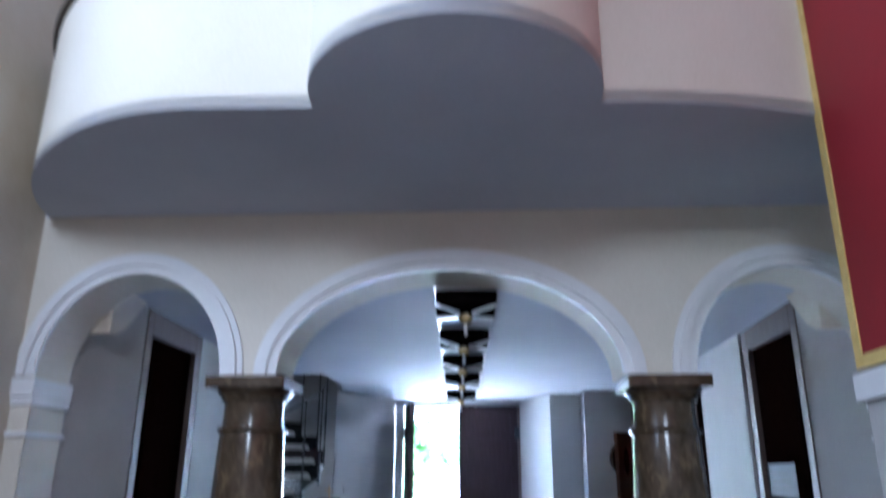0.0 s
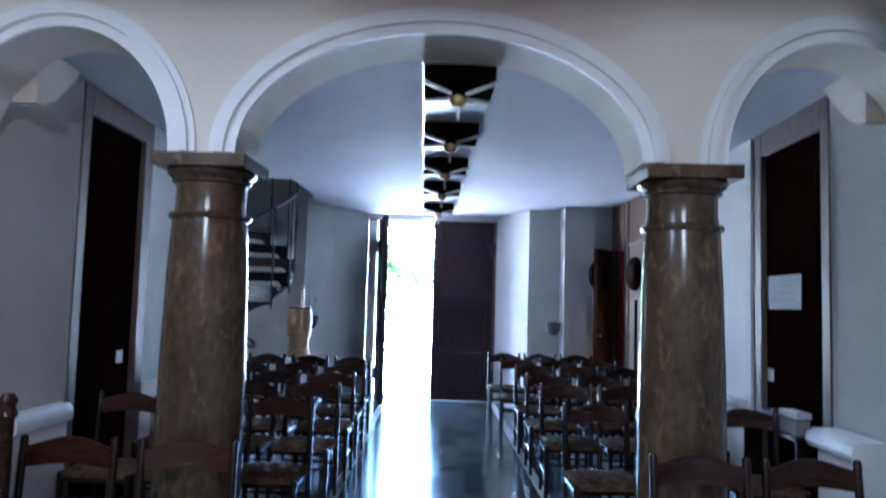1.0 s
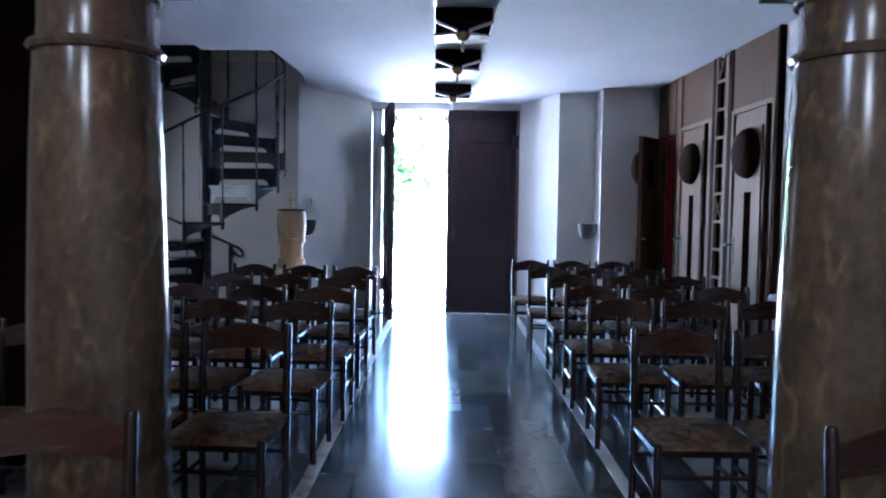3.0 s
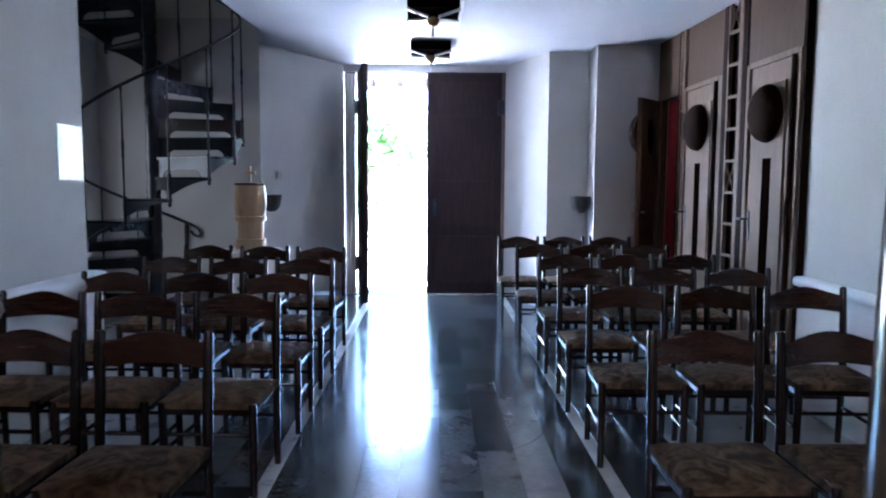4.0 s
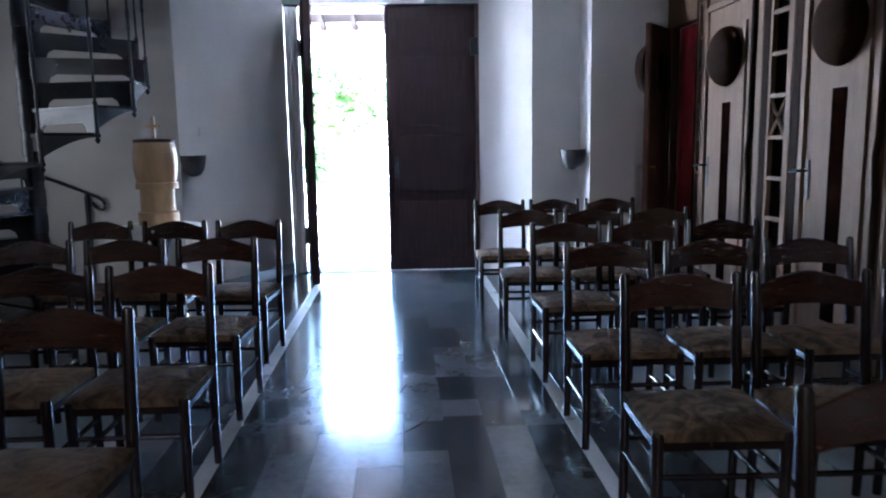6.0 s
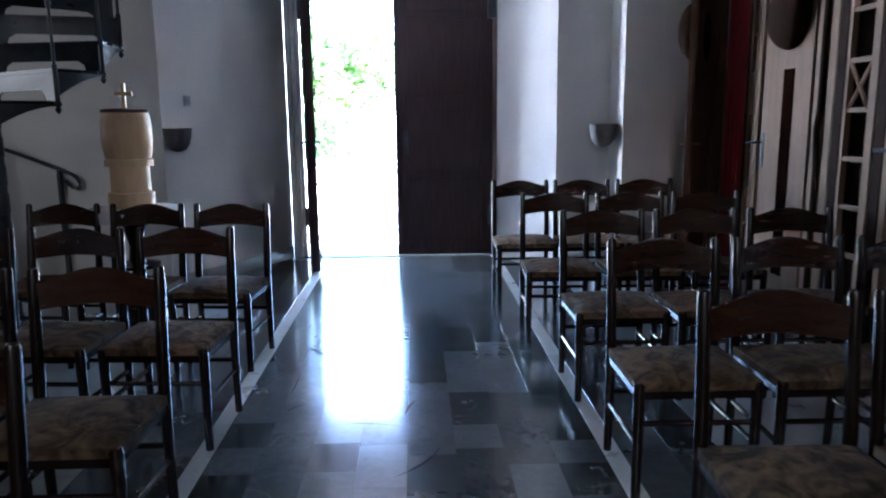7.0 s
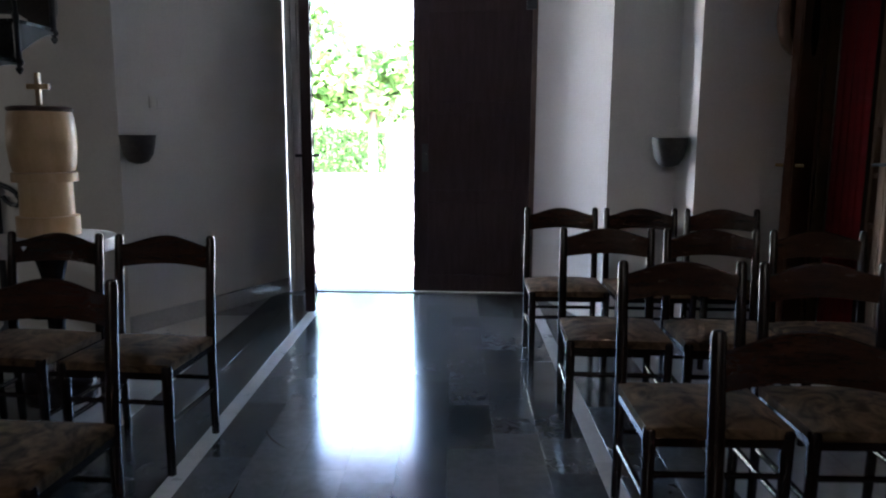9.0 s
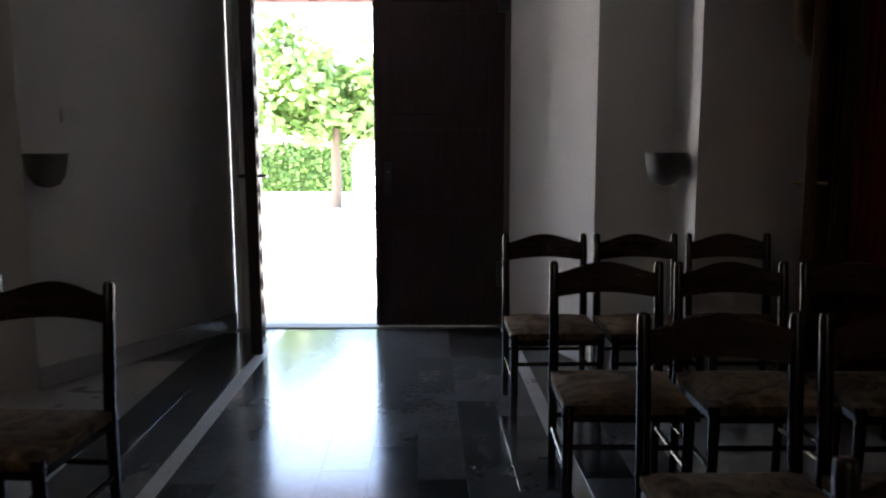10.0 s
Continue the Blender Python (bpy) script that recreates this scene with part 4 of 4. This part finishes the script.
# ---- outside ----
def tree(x, y):
    t = thing("linden_tree", "young tree with a pale trunk and sunlit green crown", "tree", "", pose(x, y, -0.06))
    r = random.Random(7)
    bm = tube([(0, 0, 0), (0.02, 0, 0.6), (0.0, 0.02, 1.2), (0.02, 0, 1.75), (0.05, 0, 2.6), (0.02, 0, 3.6)], [0.15, 0.125, 0.115, 0.11, 0.06, 0.02], 10)
    tips = []
    for k in range(26):
        a, z0 = r.uniform(0, math.tau), r.uniform(1.6, 3.0)
        ln = r.uniform(0.9, 1.95) * (1.15 - 0.22 * (z0 - 1.6))
        p = [(0.02, 0, z0)]
        for q in (0.35, 0.7, 1.0):
            p.append((ln * q * math.cos(a) + r.uniform(-0.1, 0.1), ln * q * math.sin(a) + r.uniform(-0.1, 0.1), z0 + 0.55 * q * ln + r.uniform(-0.08, 0.08)))
        tube(p, [0.04, 0.028, 0.018, 0.008], 5, bm)
        tips += p[1:]
    part("trunk", bm, BARK, t, "", True)
    verts, faces = [], []
    for k in range(8500):
        c = Vector(r.choice(tips)) + Vector((r.gauss(0, 0.3), r.gauss(0, 0.3), r.gauss(0.02, 0.26)))
        if c.z < 1.55:
            continue
        s = r.uniform(0.08, 0.19)
        u = Vector((r.gauss(0, 1), r.gauss(0, 1), r.gauss(0, 0.6))).normalized()
        v = u.cross(Vector((r.gauss(0, 1), r.gauss(0, 1), r.gauss(0, 1)))).normalized()
        i = len(verts)
        verts += [c - u * s, c + v * s * 0.7 - u * s * 0.1, c + u * s * 1.2, c - v * s * 0.7 - u * s * 0.1]
        faces.append((i, i + 1, i + 2, i + 3))
    me = bpy.data.meshes.new("crown")
    me.from_pydata(verts, [], faces)
    me.materials.append(LEAF)
    ob = new("crown", me)
    ob.parent = t


tree(-2.35, 25.7)


def hedge(x0, x1, y0, y1, h):
    r = random.Random(11)
    verts, faces = [], []
    for k in range(16000):
        x = r.uniform(x0, x1)
        side = r.random()
        if side < 0.6:
            c = Vector((x, y0 + abs(r.gauss(0, 0.12)), r.uniform(0, h)))
        else:
            c = Vector((x, r.uniform(y0, y1), h + r.gauss(0, 0.06) + 0.08 * math.sin(x * 2.1)))
        s = r.uniform(0.05, 0.11)
        u = Vector((r.gauss(0, 1), r.gauss(0, 1), r.gauss(0, 1))).normalized()
        v = u.cross(Vector((r.gauss(0, 1), r.gauss(0, 1), r.gauss(0, 1)))).normalized()
        i = len(verts)
        verts += [c - u * s, c + v * s * 0.7, c + u * s, c - v * s * 0.7]
        faces.append((i, i + 1, i + 2, i + 3))
    me = bpy.data.meshes.new("foliage")
    me.from_pydata(verts, [], faces)
    me.materials.append(HEDGE)
    hd = thing("hedge", "clipped green hedge in bright sun", "hedge", "", pose(0, 0, -0.06))
    ob = new("foliage", me)
    ob.parent = hd
    part("core", boxes((x0, x1, y0 + 0.15, y1, 0, h - 0.08)), HEDGE, hd)


hedge(-14.0, -2.9, 33.0, 34.2, 1.55)

# porch roof outside the entrance
porch = tagged(new("porch_roof"), "pale pink timber porch roof outside the entrance", "", "", "structure")
part("fascia", boxes((-3.2, 3.2, 16.18, 16.23, 3.0, 3.13), bevel=0.005), PORCHWOOD, porch)
# rafters and boarding are near black to stand for shade under the roof
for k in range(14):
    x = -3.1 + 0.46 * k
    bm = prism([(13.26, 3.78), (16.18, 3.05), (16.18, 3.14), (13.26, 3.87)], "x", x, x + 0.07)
    part("rafter", bm, PORCHSHADE, porch)
part("boarding", prism([(13.26, 3.875), (16.16, 3.15), (16.16, 3.18), (13.26, 3.905)], "x", -3.3, 3.3), PORCHSHADE, porch, "boarding darkened for the shade under the roof")
part("eave_board", prism([(16.235, 3.131), (16.62, 3.035), (16.62, 3.065), (16.235, 3.161)], "x", -3.3, 3.3), PORCHWOOD, porch, "pale pink eave board")


# ---- floor pieces ----
def slab_mesh(w, l, name, mat):
    bm = boxes((-w / 2, w / 2, -l / 2, l / 2, -0.012, 0.0))
    top = [e for e in bm.edges if all(v.co.z > -0.001 for v in e.verts)]
    bmesh.ops.bevel(bm, geom=top, offset=0.0003, segments=1, affect="EDGES")
    return mesh_of(name, bm, mat)


cache = {}


def slab(x0, x1, y0, y1, mat, name, g=0.0007):
    w, l = round(x1 - x0 - g, 3), round(y1 - y0 - g, 3)
    key = (w, l, mat.name)
    if key not in cache:
        cache[key] = slab_mesh(w, l, name, mat)
    ob = new(name, cache[key])
    ob.parent = floor
    ob.matrix_basis = AISLE @ Matrix.Translation(((x0 + x1) / 2, (y0 + y1) / 2, rt.uniform(-0.0002, 0.0002)))


rt = random.Random(21)
AISLE = Matrix.Translation((-0.025, 12.0, 0)) @ pose(0, 0, 0, 0, 0, 1.5) @ Matrix.Translation((0, -12.0, 0))


def row(c0, c1, cuts, mats, name="floor_tile"):
    for y0, y1, m in zip(cuts, cuts[1:], mats):
        slab(c0, c1, y0, y1, m, name)


def random_row(c0, c1, y0, y1, lengths, mats, name="floor_tile"):
    y = y0
    while y < y1 - 0.02:
        e = min(y + rt.choice(lengths), y1)
        if y1 - e < 0.15:
            e = y1
        slab(c0, c1, y, e, rt.choice(mats), name)
        y = e


D_, M_, L_ = SLATE_DARK, SLATE, SLATE_LIGHT
COL = [-0.785 + 0.19625 * k for k in range(9)]
LAID = {
    0: ((8.38, 8.61, 8.86, 9.7, 10.3, 11.17, 11.6, 12.79), (M_, D_, M_, D_, L_, M_, M_)),
    2: ((8.0, 8.38, 8.63, 9.6, 10.9, 12.79), (M_, D_, M_, M_, L_)),
    3: ((8.6, 9.5, 10.4, 11.5, 12.79), (M_, L_, M_, M_)),
    4: ((8.5, 9.31, 10.64, 12.36, 12.79), (M_, D_, M_, L_)),
    5: ((8.78, 9.17, 9.81, 10.31, 11.76, 12.04, 12.79), (D_, M_, D_, L_, D_, M_)),
    6: ((8.4, 9.15, 9.66, 9.97, 11.22, 11.56, 12.04, 12.79), (D_, M_, L_, D_, L_, M_, D_)),
    7: ((8.6, 9.3, 10.2, 11.0, 12.0, 12.79), (D_, M_, D_, M_, D_)),
}
for k in range(8):
    start = 12.79
    if k in LAID:
        cuts, mats = LAID[k]
        row(COL[k], COL[k + 1], cuts, mats)
        start = cuts[0]
    random_row(COL[k], COL[k + 1], 1.2, start, (0.25, 0.45, 0.6, 0.85, 1.1), (D_, M_, M_, L_, D_))
for c0, c1 in ((-0.86, -0.785), (0.785, 0.86)):
    for k in range(15):
        slab(c0, c1, 1.2 + 0.773 * k, 1.2 + 0.773 * (k + 1), STRIP, "marble_strip")
for c0, c1 in ((-1.06, -0.86), (-1.26, -1.06), (0.86, 1.06), (1.06, 1.26)):
    random_row(c0, c1, 1.2, 12.7, (0.45, 0.6, 0.85, 1.1), (D_, M_, D_))
for c0, c1 in ((-1.77, -1.26), (-2.27, -1.77), (-2.77, -2.27), (-3.27, -2.77), (1.26, 1.77), (1.77, 2.28), (2.28, 2.75)):
    k = 0
    while 1.2 + 0.6 * (k + 1) < 12.5:
        slab(c0, c1, 1.2 + 0.6 * k, 1.2 + 0.6 * (k + 1), PALE, "pale_floor_tile")
        k += 1


# ---- scuffs on the aisle ----
def scuff(points, r):
    bm = bmesh.new()
    left, right = [], []
    for i, (x, y) in enumerate(points):
        a, q = Vector(points[max(i - 1, 0)]), Vector(points[min(i + 1, len(points) - 1)])
        d = (q - a).normalized()
        w = r * math.sin(math.pi * (i + 0.5) / len(points))
        left.append(bm.verts.new((x - d.y * w, y + d.x * w, 0.0016)))
        right.append(bm.verts.new((x + d.y * w, y - d.x * w, 0.0016)))
    for i in range(len(points) - 1):
        bm.faces.new((left[i], right[i], right[i + 1], left[i + 1]))
    part("scuff_mark", bm, BLACK, floor)


def arc(cx, cy, rad, a0, a1, n=18):
    return [(cx + rad * math.cos(radians(a0 + (a1 - a0) * i / n)), cy + rad * math.sin(radians(a0 + (a1 - a0) * i / n))) for i in range(n + 1)]


def bow(p, q, r, n=16):
    """A smooth curve from p to r that leans towards q."""
    return [tuple(Vector(p) * (1 - t) ** 2 + (Vector(q) * 2 - (Vector(p) + Vector(r)) / 2) * (2 * t * (1 - t)) + Vector(r) * t * t) for t in (i / n for i in range(n + 1))]


scuff(bow((0.2, 8.57), (0.13, 8.43), (0.02, 8.32)), 0.006)
scuff(bow((-0.27, 8.8), (-0.12, 8.82), (0.04, 8.77)), 0.0035)
scuff(bow((-0.5, 8.96), (-0.48, 9.01), (-0.43, 9.04)), 0.006)
scuff(bow((-0.54, 9.49), (-0.53, 9.32), (-0.53, 9.17)), 0.005)
scuff(bow((0.04, 8.89), (0.06, 9.01), (0.09, 9.07)), 0.007)
scuff(arc(0.2, 7.9, 0.5, 300, 345), 0.004)
scuff(arc(-0.2, 10.1, 0.4, 200, 235, 8), 0.004)

base = setting("floor_sanctuary", boxes((XW, XS, -3.2, 1.2, -0.0025, -0.0015)), GROUT, "pale stone tiles of the sanctuary floor")
for i in range(7):
    for k in range(7):
        ob = new("pale_floor_tile", cache.setdefault(("sanctuary",), slab_mesh(0.617, 0.6265, "pale_floor_tile", PALE)))
        ob.parent = base
        ob.location = (XW + 0.31 + 0.6185 * i, -3.2 + 0.314 + 0.628 * k, 0.001)
